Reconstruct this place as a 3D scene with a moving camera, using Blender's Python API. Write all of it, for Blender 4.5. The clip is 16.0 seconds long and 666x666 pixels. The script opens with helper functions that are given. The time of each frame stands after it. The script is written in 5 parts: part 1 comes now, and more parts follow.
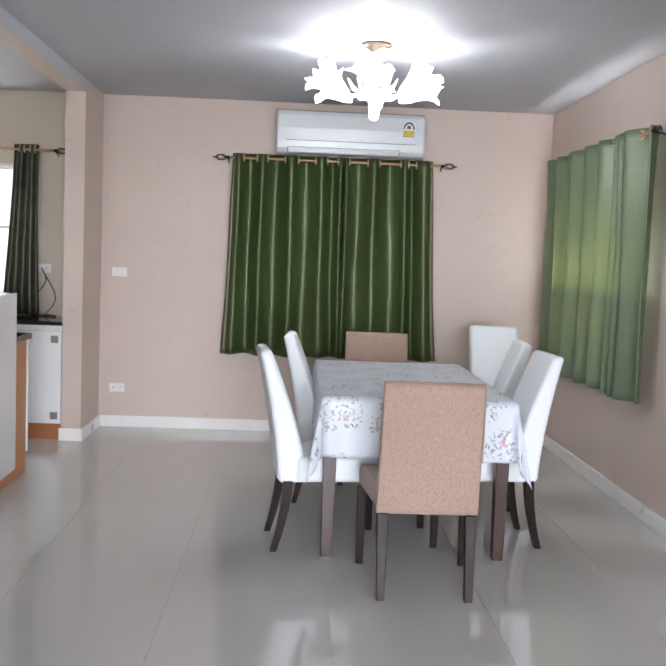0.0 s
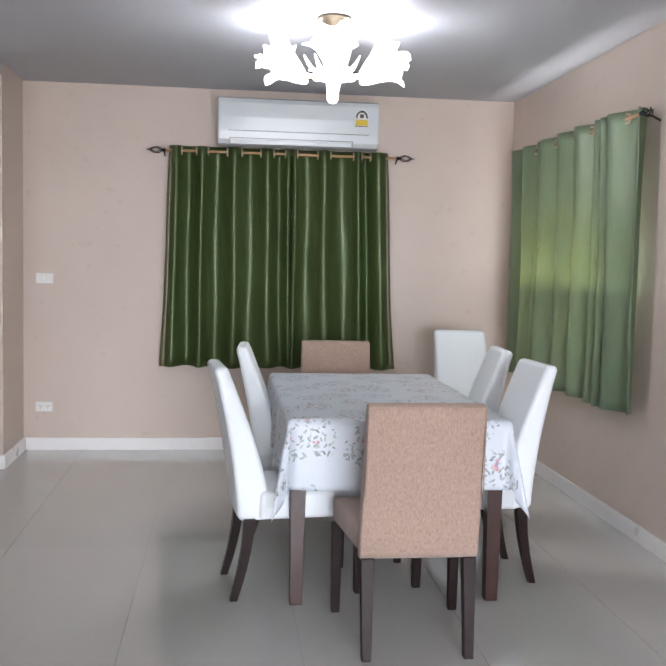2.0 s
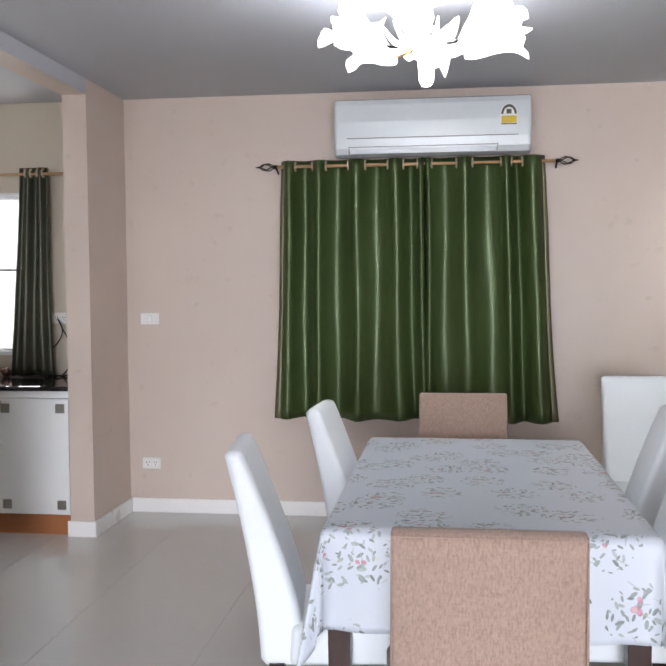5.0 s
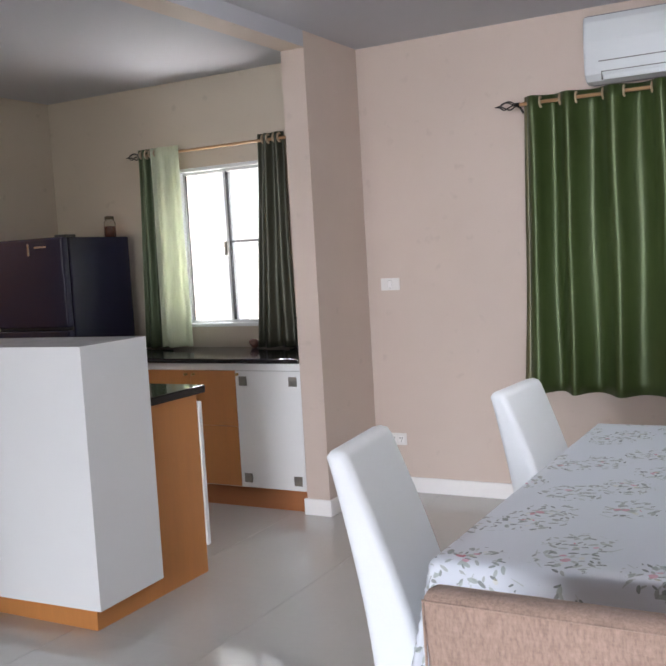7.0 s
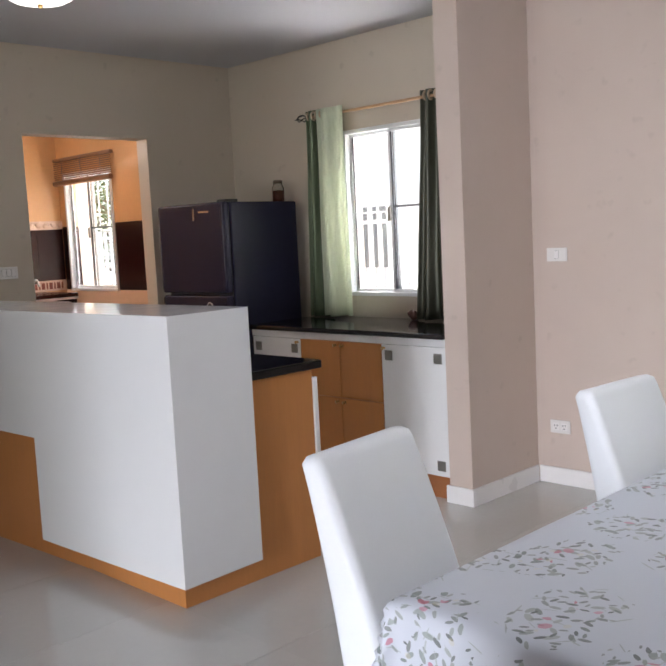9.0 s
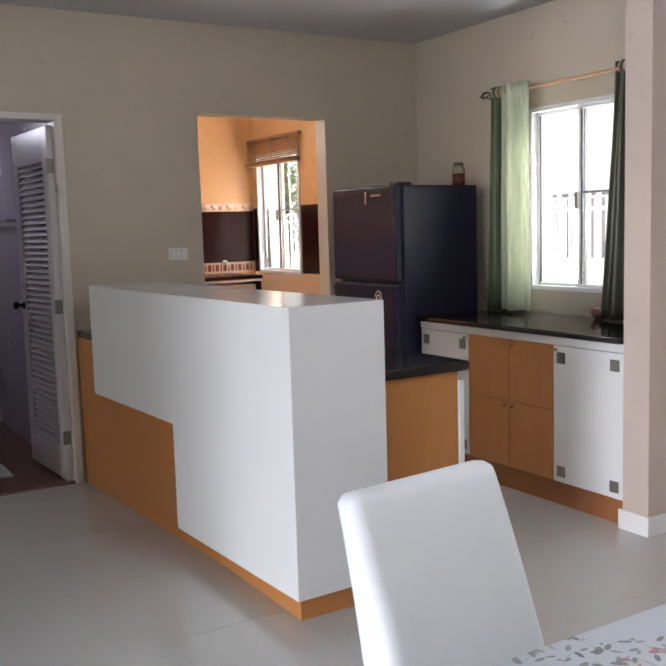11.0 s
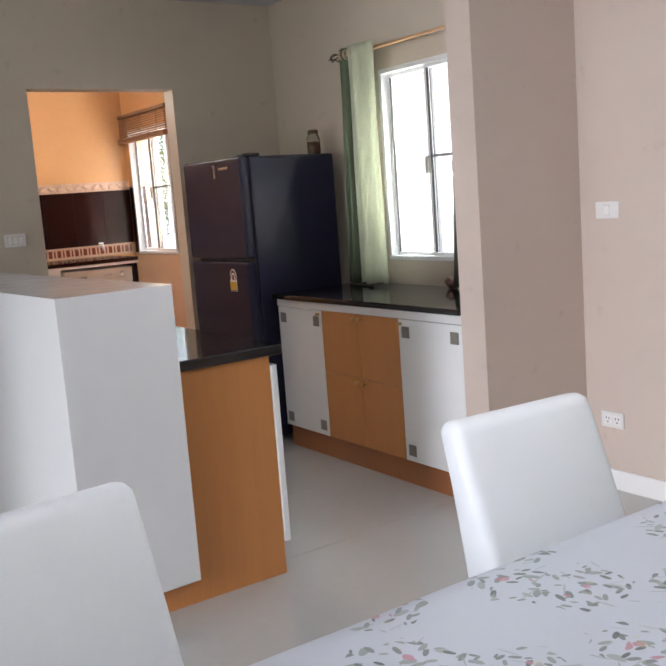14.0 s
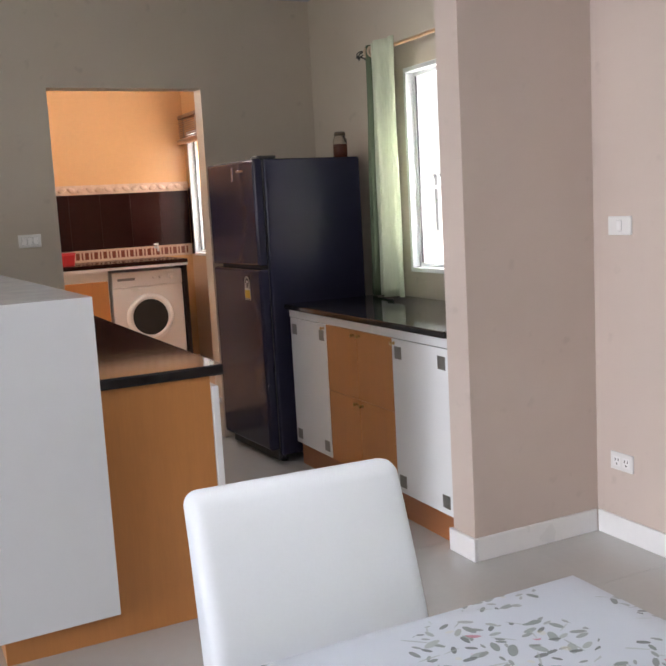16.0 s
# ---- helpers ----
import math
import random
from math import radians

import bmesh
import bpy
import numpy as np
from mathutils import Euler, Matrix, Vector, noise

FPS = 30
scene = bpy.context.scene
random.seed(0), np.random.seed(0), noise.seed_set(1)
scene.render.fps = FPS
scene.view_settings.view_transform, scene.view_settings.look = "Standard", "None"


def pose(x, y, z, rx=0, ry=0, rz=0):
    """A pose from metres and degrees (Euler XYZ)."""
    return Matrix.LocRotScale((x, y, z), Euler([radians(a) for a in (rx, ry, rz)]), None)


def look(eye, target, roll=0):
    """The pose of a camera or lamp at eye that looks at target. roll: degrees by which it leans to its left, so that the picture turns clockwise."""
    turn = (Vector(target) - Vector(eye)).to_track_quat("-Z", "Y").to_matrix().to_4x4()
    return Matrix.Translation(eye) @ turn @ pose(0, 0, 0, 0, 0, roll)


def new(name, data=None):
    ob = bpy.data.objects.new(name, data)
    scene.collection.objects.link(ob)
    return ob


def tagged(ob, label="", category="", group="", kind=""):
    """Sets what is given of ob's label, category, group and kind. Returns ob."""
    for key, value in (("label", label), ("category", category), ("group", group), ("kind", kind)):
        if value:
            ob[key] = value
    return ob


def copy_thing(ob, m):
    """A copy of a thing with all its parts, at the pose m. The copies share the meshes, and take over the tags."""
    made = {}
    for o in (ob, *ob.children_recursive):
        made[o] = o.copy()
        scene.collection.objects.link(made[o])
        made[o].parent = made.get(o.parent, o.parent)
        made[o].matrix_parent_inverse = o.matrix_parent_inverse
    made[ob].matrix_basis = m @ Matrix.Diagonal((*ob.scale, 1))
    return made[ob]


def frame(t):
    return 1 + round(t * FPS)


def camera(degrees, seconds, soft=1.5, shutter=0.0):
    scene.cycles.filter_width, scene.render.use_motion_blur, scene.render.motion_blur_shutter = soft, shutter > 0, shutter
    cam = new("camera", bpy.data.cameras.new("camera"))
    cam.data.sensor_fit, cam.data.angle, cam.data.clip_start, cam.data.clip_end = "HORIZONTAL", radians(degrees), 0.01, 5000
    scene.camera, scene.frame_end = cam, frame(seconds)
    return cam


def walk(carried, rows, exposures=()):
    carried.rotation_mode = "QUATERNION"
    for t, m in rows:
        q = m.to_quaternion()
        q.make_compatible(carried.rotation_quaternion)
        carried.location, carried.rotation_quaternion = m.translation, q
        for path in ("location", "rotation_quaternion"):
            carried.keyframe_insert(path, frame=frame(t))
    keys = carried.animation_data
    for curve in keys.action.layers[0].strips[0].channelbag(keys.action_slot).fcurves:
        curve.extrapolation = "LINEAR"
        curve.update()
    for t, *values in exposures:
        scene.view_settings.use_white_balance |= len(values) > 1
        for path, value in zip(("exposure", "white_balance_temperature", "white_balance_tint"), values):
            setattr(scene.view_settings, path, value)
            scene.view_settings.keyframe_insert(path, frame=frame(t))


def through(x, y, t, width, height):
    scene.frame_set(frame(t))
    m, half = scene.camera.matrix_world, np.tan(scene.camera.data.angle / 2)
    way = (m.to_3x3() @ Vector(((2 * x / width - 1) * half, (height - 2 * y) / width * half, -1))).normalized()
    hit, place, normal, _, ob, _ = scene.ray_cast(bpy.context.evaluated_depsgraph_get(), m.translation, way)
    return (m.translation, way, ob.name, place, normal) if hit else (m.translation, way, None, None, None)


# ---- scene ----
cam = camera(39.9, 16.0, soft=2.0)
PATH = [
    (0, (0.17, 0.21, 1.409), (0.256, 2.201, 1.249), 2.2),
    (0.5, (0.136, 0.289, 1.384), (0.184, 2.281, 1.214), 2.9),
    (1, (0.085, 0.477, 1.356), (0.22, 2.467, 1.21), 1.9),
    (1.5, (0.057, 0.661, 1.37), (0.283, 2.64, 1.186), 2.4),
    (2, (0.056, 0.813, 1.403), (0.291, 2.794, 1.25), 1.3),
    (2.5, (0.127, 0.997, 1.414), (0.329, 2.983, 1.285), 0.4),
    (3, (0.223, 1.198, 1.427), (0.358, 3.192, 1.338), -0.0),
    (5.5, (0.779, 2.13, 1.45), (0.393, 4.089, 1.335), -1.4),
    (6, (0.871, 2.327, 1.443), (0.317, 4.241, 1.274), -2.8),
    (6.5, (0.975, 2.492, 1.434), (0.185, 4.319, 1.24), -3.2),
    (7, (1.091, 2.661, 1.429), (0.126, 4.405, 1.263), -3.3),
    (7.5, (1.148, 2.865, 1.41), (0.085, 4.551, 1.242), -2.0),
    (8, (1.212, 3.016, 1.419), (0.047, 4.628, 1.207), -2.7),
    (8.5, (1.299, 3.164, 1.416), (-0.018, 4.655, 1.208), -3.4),
    (9, (1.361, 3.296, 1.41), (-0.046, 4.702, 1.197), -2.9),
    (9.5, (1.338, 3.425, 1.388), (-0.13, 4.758, 1.13), -2.5),
    (10, (1.254, 3.598, 1.401), (-0.325, 4.799, 1.145), -1.5),
    (12.5, (1.37, 3.875, 1.408), (-0.374, 4.829, 1.19), -2.5),
    (13, (1.353, 4.006, 1.393), (-0.37, 4.995, 1.162), -2.3),
    (13.5, (1.331, 4.157, 1.405), (-0.35, 5.206, 1.126), -3.0),
    (14, (1.374, 4.353, 1.392), (-0.264, 5.463, 1.098), -4.3),
    (14.5, (1.446, 4.574, 1.384), (-0.213, 5.654, 1.1), -3.3),
    (15, (1.47, 4.733, 1.372), (-0.224, 5.758, 1.092), -3.3),
    (15.5, (1.449, 4.907, 1.376), (-0.284, 5.867, 1.103), -1.6),
    (16, (1.427, 5.048, 1.38), (-0.352, 5.919, 1.106), -3.2),
]
walk(cam, [(t, look(eye, target, roll)) for t, eye, target, roll in PATH],
     [(0, 1.0, 6500, 11.5), (3, 0.93, 6500, 11), (5.5, 0.95, 6500, 12.5), (9, 1.0, 6550, 13.5), (12.5, 1.22, 6500, 11.5), (14, 1.20, 6500, 12.5), (16, 1.19, 6550, 13)])

# ---- world, sun, large lights, exposure ----
SUN_ELEV, SUN_AZ = 50.0, 118.0     # degrees; azimuth clockwise from +y
world = bpy.data.worlds.new("world")
scene.world = world
world.use_nodes = True
wn = world.node_tree.nodes
sky = wn.new("ShaderNodeTexSky")
sky.sky_type = "NISHITA"
sky.sun_disc = False
sky.sun_elevation = radians(SUN_ELEV)
sky.sun_rotation = radians(SUN_AZ)
world.node_tree.links.new(sky.outputs[0], wn["Background"].inputs[0])
wn["Background"].inputs[1].default_value = 0.15


def lamp(name, kind, m, energy, color=(1, 1, 1), **more):
    data = bpy.data.lights.new(name, kind)
    data.energy, data.color = energy, color
    for key, value in more.items():
        if key == "size":
            data.shape, data.size, data.size_y = "RECTANGLE", value[0], value[1]
        elif key == "radius":
            data.shadow_soft_size = value
        elif key == "angle":
            data.angle = radians(value)
        elif key == "spread":
            data.spread = radians(value)
    ob = new(name, data)
    ob.matrix_world = m
    return ob


_az, _el = radians(SUN_AZ), radians(SUN_ELEV)
_sun = Vector((math.sin(_az) * math.cos(_el), math.cos(_az) * math.cos(_el), math.sin(_el)))
lamp("sun", "SUN", look(_sun * 20, (0, 0, 0)), 4.0, (1.0, 0.95, 0.86), angle=0.6)
XR_ = 2.19
# sky light through the kitchen window, the utility window and added, unseen glass doors
# (one strip above each window for the sky, one below the sill for the sunlit ground)
lamp("kitchen_window_sky", "AREA", look((-2.395, 7.95, 2.40), (-2.395, 5.2, 0.6)), 46, (0.93, 0.97, 1.0), size=(0.85, 0.40))
lamp("kitchen_window_ground", "AREA", look((-2.395, 7.95, 0.75), (-2.395, 5.6, 2.7)), 30, (1.0, 0.98, 0.95), size=(0.85, 0.40))
lamp("utility_window_sky", "AREA", look((-5.775, 7.95, 2.40), (-5.775, 5.2, 0.6)), 46, (1.0, 0.98, 0.95), size=(0.65, 0.40))
lamp("utility_window_ground", "AREA", look((-5.775, 7.95, 0.75), (-5.775, 5.8, 2.6)), 36, (1.0, 0.98, 0.95), size=(0.65, 0.40))
# added fill bulb; no lamp of the utility room is known
lamp("utility_fill_bulb", "POINT", pose(-5.05, 6.05, 2.36), 20, (1.0, 0.95, 0.88), radius=0.10)
# added fill for the west wall; no hall window is known
lamp("hall_fill_light", "AREA", look((-2.7, -2.96, 1.5), (-2.7, 4.0, 0.9)), 29, (0.95, 1.0, 0.93), size=(1.4, 1.1))
# stand-in daylight from unseen doors, aimed low to leave upper walls darker
lamp("unseen_door_light", "AREA", look((0.75, -2.95, 1.15), (0.75, 4.0, -1.0)), 56, (0.88, 0.925, 1.0), size=(2.4, 2.1), spread=72)
lamp("dining_window_light", "AREA", look((XR_ + 0.12, 6.22, 1.35), (XR_ - 0.35, 6.22, 2.35)), 17, (0.97, 0.99, 1.0), size=(1.45, 0.30))
# added fill that brightens the bathroom; no fitting belongs to it
lamp("bathroom_fill", "AREA", look((-5.6, 4.45, 2.2), (-5.0, 4.7, 0.5)), 2.4, (0.85, 0.85, 1.0), size=(0.4, 0.3))

# ---- materials ----
def nodes(name):
    m = bpy.data.materials.new(name)
    m.use_nodes = True
    nt = m.node_tree
    return m, nt, nt.nodes["Principled BSDF"]


def coords(nt, scale=(1, 1, 1)):
    tc = nt.nodes.new("ShaderNodeTexCoord")
    mp = nt.nodes.new("ShaderNodeMapping")
    mp.inputs["Scale"].default_value = scale
    nt.links.new(tc.outputs["Object"], mp.inputs[0])
    return mp.outputs[0]


def noise_tex(nt, vec, scale, detail=4.0, rough=0.55):
    n = nt.nodes.new("ShaderNodeTexNoise")
    n.inputs["Scale"].default_value, n.inputs["Detail"].default_value, n.inputs["Roughness"].default_value = scale, detail, rough
    nt.links.new(vec, n.inputs["Vector"])
    return n.outputs["Fac"]


def ramp(nt, fac, lo, hi, a, b):
    r = nt.nodes.new("ShaderNodeMapRange")
    for key, value in (("From Min", lo), ("From Max", hi), ("To Min", a), ("To Max", b)):
        r.inputs[key].default_value = value
    nt.links.new(fac, r.inputs["Value"])
    return r.outputs[0]


def mix(nt, fac, a, b):
    x = nt.nodes.new("ShaderNodeMix")
    x.data_type = "RGBA"
    for sock, v in ((x.inputs[0], fac), (x.inputs[6], a), (x.inputs[7], b)):
        if isinstance(v, (int, float)):
            sock.default_value = v
        elif isinstance(v, tuple):
            sock.default_value = (*v[:3], 1)
        else:
            nt.links.new(v, sock)
    return x.outputs[2]


def maths(nt, op, a, b=0.0):
    x = nt.nodes.new("ShaderNodeMath")
    x.operation = op
    for sock, v in ((x.inputs[0], a), (x.inputs[1], b)):
        if isinstance(v, (int, float)):
            sock.default_value = v
        else:
            nt.links.new(v, sock)
    return x.outputs[0]


def bump(nt, bsdf, height, strength, distance):
    b = nt.nodes.new("ShaderNodeBump")
    b.inputs["Strength"].default_value, b.inputs["Distance"].default_value = strength, distance
    nt.links.new(height, b.inputs["Height"])
    nt.links.new(b.outputs[0], bsdf.inputs["Normal"])


def surface(name, color, rough=0.5, metal=0.0, vary=0.08, coarse=2.0, fine=40.0, relief=0.0, depth=0.002, stretch=(1, 1, 1), coat=0.0, random_piece=0.0, spec=0.5):
    """A plain surface: colour with variation at two scales, uneven gloss and fine relief."""
    m, nt, p = nodes(name)
    v = coords(nt, stretch)
    big, small = noise_tex(nt, v, coarse), noise_tex(nt, v, fine, 6)
    f = maths(nt, "ADD", ramp(nt, big, 0.25, 0.75, 0, 0.6), ramp(nt, small, 0.25, 0.75, 0, 0.4))
    if random_piece:
        info = nt.nodes.new("ShaderNodeObjectInfo")
        f = maths(nt, "ADD", maths(nt, "MULTIPLY", f, 1 - random_piece), maths(nt, "MULTIPLY", info.outputs["Random"], random_piece))
    lo, hi = tuple(c * (1 - vary) for c in color), tuple(min(1, c * (1 + vary)) for c in color)
    nt.links.new(mix(nt, f, lo, hi), p.inputs["Base Color"])
    nt.links.new(ramp(nt, big, 0.3, 0.7, max(0.02, rough * 0.88), min(1, rough * 1.12)), p.inputs["Roughness"])
    p.inputs["Metallic"].default_value = metal
    p.inputs["Specular IOR Level"].default_value = spec
    p.inputs["Coat Weight"].default_value = coat
    p.inputs["Coat Roughness"].default_value = 0.06
    if relief:
        bump(nt, p, small, relief, depth)
    return m


def glow(name, color, strength):
    m, nt, p = nodes(name)
    p.inputs["Base Color"].default_value = (*color, 1)
    p.inputs["Roughness"].default_value = 0.35
    p.inputs["Emission Color"].default_value = (*color, 1)
    p.inputs["Emission Strength"].default_value = strength
    return m


def glass(name, tint=(0.96, 0.98, 0.98), rough=0.0):
    m, nt, p = nodes(name)
    p.inputs["Base Color"].default_value = (*tint, 1)
    p.inputs["Roughness"].default_value = rough
    p.inputs["Transmission Weight"].default_value = 1.0
    p.inputs["IOR"].default_value = 1.45
    return m


def scuffed(name, color, mark):
    """Painted plaster with faint roller relief and scattered small scuff marks."""
    m, nt, p = nodes(name)
    v = coords(nt)
    big, small = noise_tex(nt, v, 0.9, 3), noise_tex(nt, v, 160, 3)
    base = mix(nt, ramp(nt, big, 0.3, 0.7, 0, 1), tuple(c * 0.955 for c in color), tuple(c * 1.035 for c in color))
    spots = noise_tex(nt, v, 13.0, 2, 0.4)
    fac = maths(nt, "MULTIPLY", ramp(nt, spots, 0.685, 0.78, 0, 1), 0.32)
    nt.links.new(mix(nt, fac, base, mark), p.inputs["Base Color"])
    p.inputs["Roughness"].default_value = 0.42
    p.inputs["Specular IOR Level"].default_value = 0.35
    bump(nt, p, small, 0.12, 0.001)
    return m


WALL = scuffed("wall_paint", (0.60, 0.495, 0.435), (0.44, 0.36, 0.31))
# same wall paint, with the hall and kitchen's greener light put into its colour
WALL_GREEN_LIGHT = scuffed("wall_paint_green_light", (0.58, 0.508, 0.418), (0.38, 0.335, 0.27))
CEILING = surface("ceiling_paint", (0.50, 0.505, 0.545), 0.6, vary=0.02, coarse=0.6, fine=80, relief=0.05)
SKIRTING = surface("skirting_paint", (0.84, 0.82, 0.81), 0.3, vary=0.03, coarse=4)
TILE = surface("polished_tile", (0.54, 0.535, 0.515), 0.075, vary=0.05, coarse=1.3, fine=30, random_piece=0.25, spec=0.85)
GROUT = surface("grout", (0.36, 0.355, 0.34), 0.8, vary=0.12, fine=120)
WHITE = surface("white_laminate", (0.81, 0.815, 0.815), 0.22, vary=0.02, coarse=1.5, fine=60)
BAR_WHITE = surface("bar_laminate", (0.76, 0.77, 0.785), 0.17, vary=0.008, coarse=9, fine=300)
ORANGE = surface("orange_laminate", (0.50, 0.205, 0.062), 0.36, vary=0.09, coarse=2.5, fine=26, stretch=(6, 6, 0.5), relief=0.05)
KICK = surface("plinth_laminate", (0.36, 0.135, 0.05), 0.35, vary=0.12, coarse=3, fine=20, stretch=(0.5, 0.5, 6))
GRANITE = surface("black_granite", (0.010, 0.009, 0.010), 0.08, vary=0.5, coarse=30, fine=260, spec=0.6)
INLAY = surface("grey_inlay", (0.24, 0.23, 0.21), 0.35, metal=0.5, vary=0.15, coarse=40, fine=200)
STEEL = surface("brushed_steel", (0.55, 0.53, 0.50), 0.3, metal=1.0, vary=0.08, coarse=20, fine=150)
BRASS = surface("aged_brass", (0.50, 0.33, 0.14), 0.3, metal=1.0, vary=0.15, coarse=20, fine=90)
DULL_BRASS = surface("dull_brass", (0.17, 0.135, 0.095), 0.4, metal=1.0, vary=0.25, coarse=30, fine=120)
EYELET = surface("tan_ring", (0.60, 0.47, 0.33), 0.35, metal=0.25, vary=0.06, coarse=20, fine=90)
IRON = surface("dark_iron", (0.018, 0.015, 0.014), 0.45, metal=0.6, vary=0.2, coarse=20, fine=150)
POLE = surface("pole_wood", (0.50, 0.30, 0.16), 0.4, vary=0.1, coarse=4, fine=60, stretch=(0.3, 6, 6))
FRIDGE = surface("fridge_paint", (0.027, 0.026, 0.050), 0.19, vary=0.12, coarse=2, fine=150, spec=0.25)
FRIDGE_TRIM = surface("fridge_trim", (0.30, 0.29, 0.31), 0.25, metal=0.8, vary=0.08)
BLACK = surface("black_plastic", (0.012, 0.012, 0.013), 0.4, vary=0.2)
DARK_WOOD = surface("dark_stained_wood", (0.018, 0.010, 0.009), 0.40, vary=0.3, coarse=5, fine=40, stretch=(8, 8, 0.6), relief=0.08, spec=0.16)
TABLE_WOOD = surface("red_brown_wood", (0.036, 0.014, 0.011), 0.34, vary=0.3, coarse=5, fine=40, stretch=(8, 8, 0.6), spec=0.35)
LEATHER = surface("white_leatherette", (0.78, 0.81, 0.835), 0.60, vary=0.025, coarse=5, fine=220, relief=0.12, depth=0.0015)
AC_WHITE = surface("glossy_white_plastic", (0.67, 0.70, 0.725), 0.16, vary=0.015, coarse=2)
PLASTIC = surface("white_plastic", (0.78, 0.76, 0.74), 0.3, vary=0.02)
PLASTIC_GREY = surface("grey_plastic", (0.20, 0.20, 0.20), 0.4, vary=0.05)
YELLOW = surface("yellow_print", (0.62, 0.42, 0.02), 0.4, vary=0.05)
INK = surface("dark_print", (0.06, 0.055, 0.05), 0.5, vary=0.1)
RED = surface("red_plastic", (0.62, 0.03, 0.03), 0.35, vary=0.06)
ALU = surface("white_aluminium", (0.74, 0.75, 0.76), 0.35, metal=0.1, vary=0.03)
RUBBER = surface("gasket", (0.05, 0.05, 0.055), 0.6, vary=0.1)
UTIL_TILE = surface("peach_tile", (0.66, 0.365, 0.165), 0.14, vary=0.05, coarse=2.5, fine=30)
UTIL_LOW = surface("pale_peach_tile", (0.74, 0.50, 0.34), 0.18, vary=0.05, coarse=2.5, fine=30)
BROWN_TILE = surface("dark_brown_tile", (0.020, 0.005, 0.004), 0.20, vary=0.2, coarse=3, fine=40, spec=0.3)
BORDER_PALE = surface("pale_border_tile", (0.62, 0.42, 0.30), 0.2, vary=0.15, coarse=12, fine=60)
BORDER_DARK = surface("brown_border_tile", (0.20, 0.055, 0.03), 0.2, vary=0.2, coarse=12, fine=60)
ORNAMENT = surface("dark_brown_glaze", (0.075, 0.028, 0.020), 0.35, vary=0.3, coarse=20, fine=90)
BAND_JOINT = surface("dark_joint", (0.030, 0.012, 0.010), 0.7, vary=0.2, fine=120)
BAMBOO = surface("bamboo_slat", (0.24, 0.12, 0.06), 0.5, vary=0.35, coarse=6, fine=40, stretch=(0.6, 5, 5))
BATH_WALL = surface("bathroom_tile", (0.36, 0.32, 0.37), 0.25, vary=0.06, coarse=2, fine=40)
BATH_FLOOR = surface("bathroom_floor_tile", (0.15, 0.075, 0.05), 0.3, vary=0.15, coarse=4, fine=40)
MAT_CLOTH = surface("bath_mat_cloth", (0.42, 0.44, 0.40), 0.9, vary=0.1, coarse=10, fine=200, relief=0.5)
DOOR_PAINT = surface("door_paint", (0.62, 0.58, 0.60), 0.3, vary=0.04, coarse=3)
FRAME_PAINT = surface("frame_paint", (0.70, 0.67, 0.64), 0.3, vary=0.04, coarse=3)
PANE = glass("window_glass")
FROST = glow("lit_frosted_glass", (1.0, 0.99, 1.0), 1.5)
DOME = glow("lit_opal_glass", (1.0, 0.98, 0.95), 0.9)
GROUND = surface("concrete_ground", (0.55, 0.53, 0.50), 0.85, vary=0.12, coarse=0.5, fine=20, relief=0.2)
HOUSE = surface("neighbour_render", (0.80, 0.79, 0.77), 0.8, vary=0.05, coarse=0.7, fine=30)
FENCE = surface("white_fence_paint", (0.72, 0.72, 0.72), 0.5, vary=0.06)
TIMBER = surface("weathered_timber", (0.26, 0.22, 0.20), 0.8, vary=0.25, coarse=3, fine=30, stretch=(6, 6, 0.6))
LEAF = surface("leaf", (0.06, 0.11, 0.035), 0.5, vary=0.35, coarse=4, fine=30)
BARK = surface("bark", (0.13, 0.09, 0.06), 0.85, vary=0.3, coarse=8, fine=60, relief=0.4)


def weave(name, color):
    """Woven upholstery: slubby vertical yarns."""
    m, nt, p = nodes(name)
    yarn = noise_tex(nt, coords(nt, (210, 210, 70)), 1.0, 3, 0.6)
    cross = noise_tex(nt, coords(nt, (40, 40, 240)), 1.0, 2, 0.5)
    big = noise_tex(nt, coords(nt), 3.0, 3)
    f = maths(nt, "ADD", ramp(nt, yarn, 0.3, 0.7, 0, 0.8), ramp(nt, cross, 0.3, 0.7, 0, 0.2))
    col = mix(nt, f, tuple(c * 0.72 for c in color), tuple(min(1, c * 1.27) for c in color))
    nt.links.new(mix(nt, ramp(nt, big, 0.35, 0.7, 0, 0.25), col, tuple(c * 0.75 for c in color)), p.inputs["Base Color"])
    p.inputs["Roughness"].default_value = 0.85
    p.inputs["Sheen Weight"].default_value = 0.25
    bump(nt, p, f, 0.5, 0.002)
    return m


TWEED = weave("brown_tweed", (0.355, 0.245, 0.195))


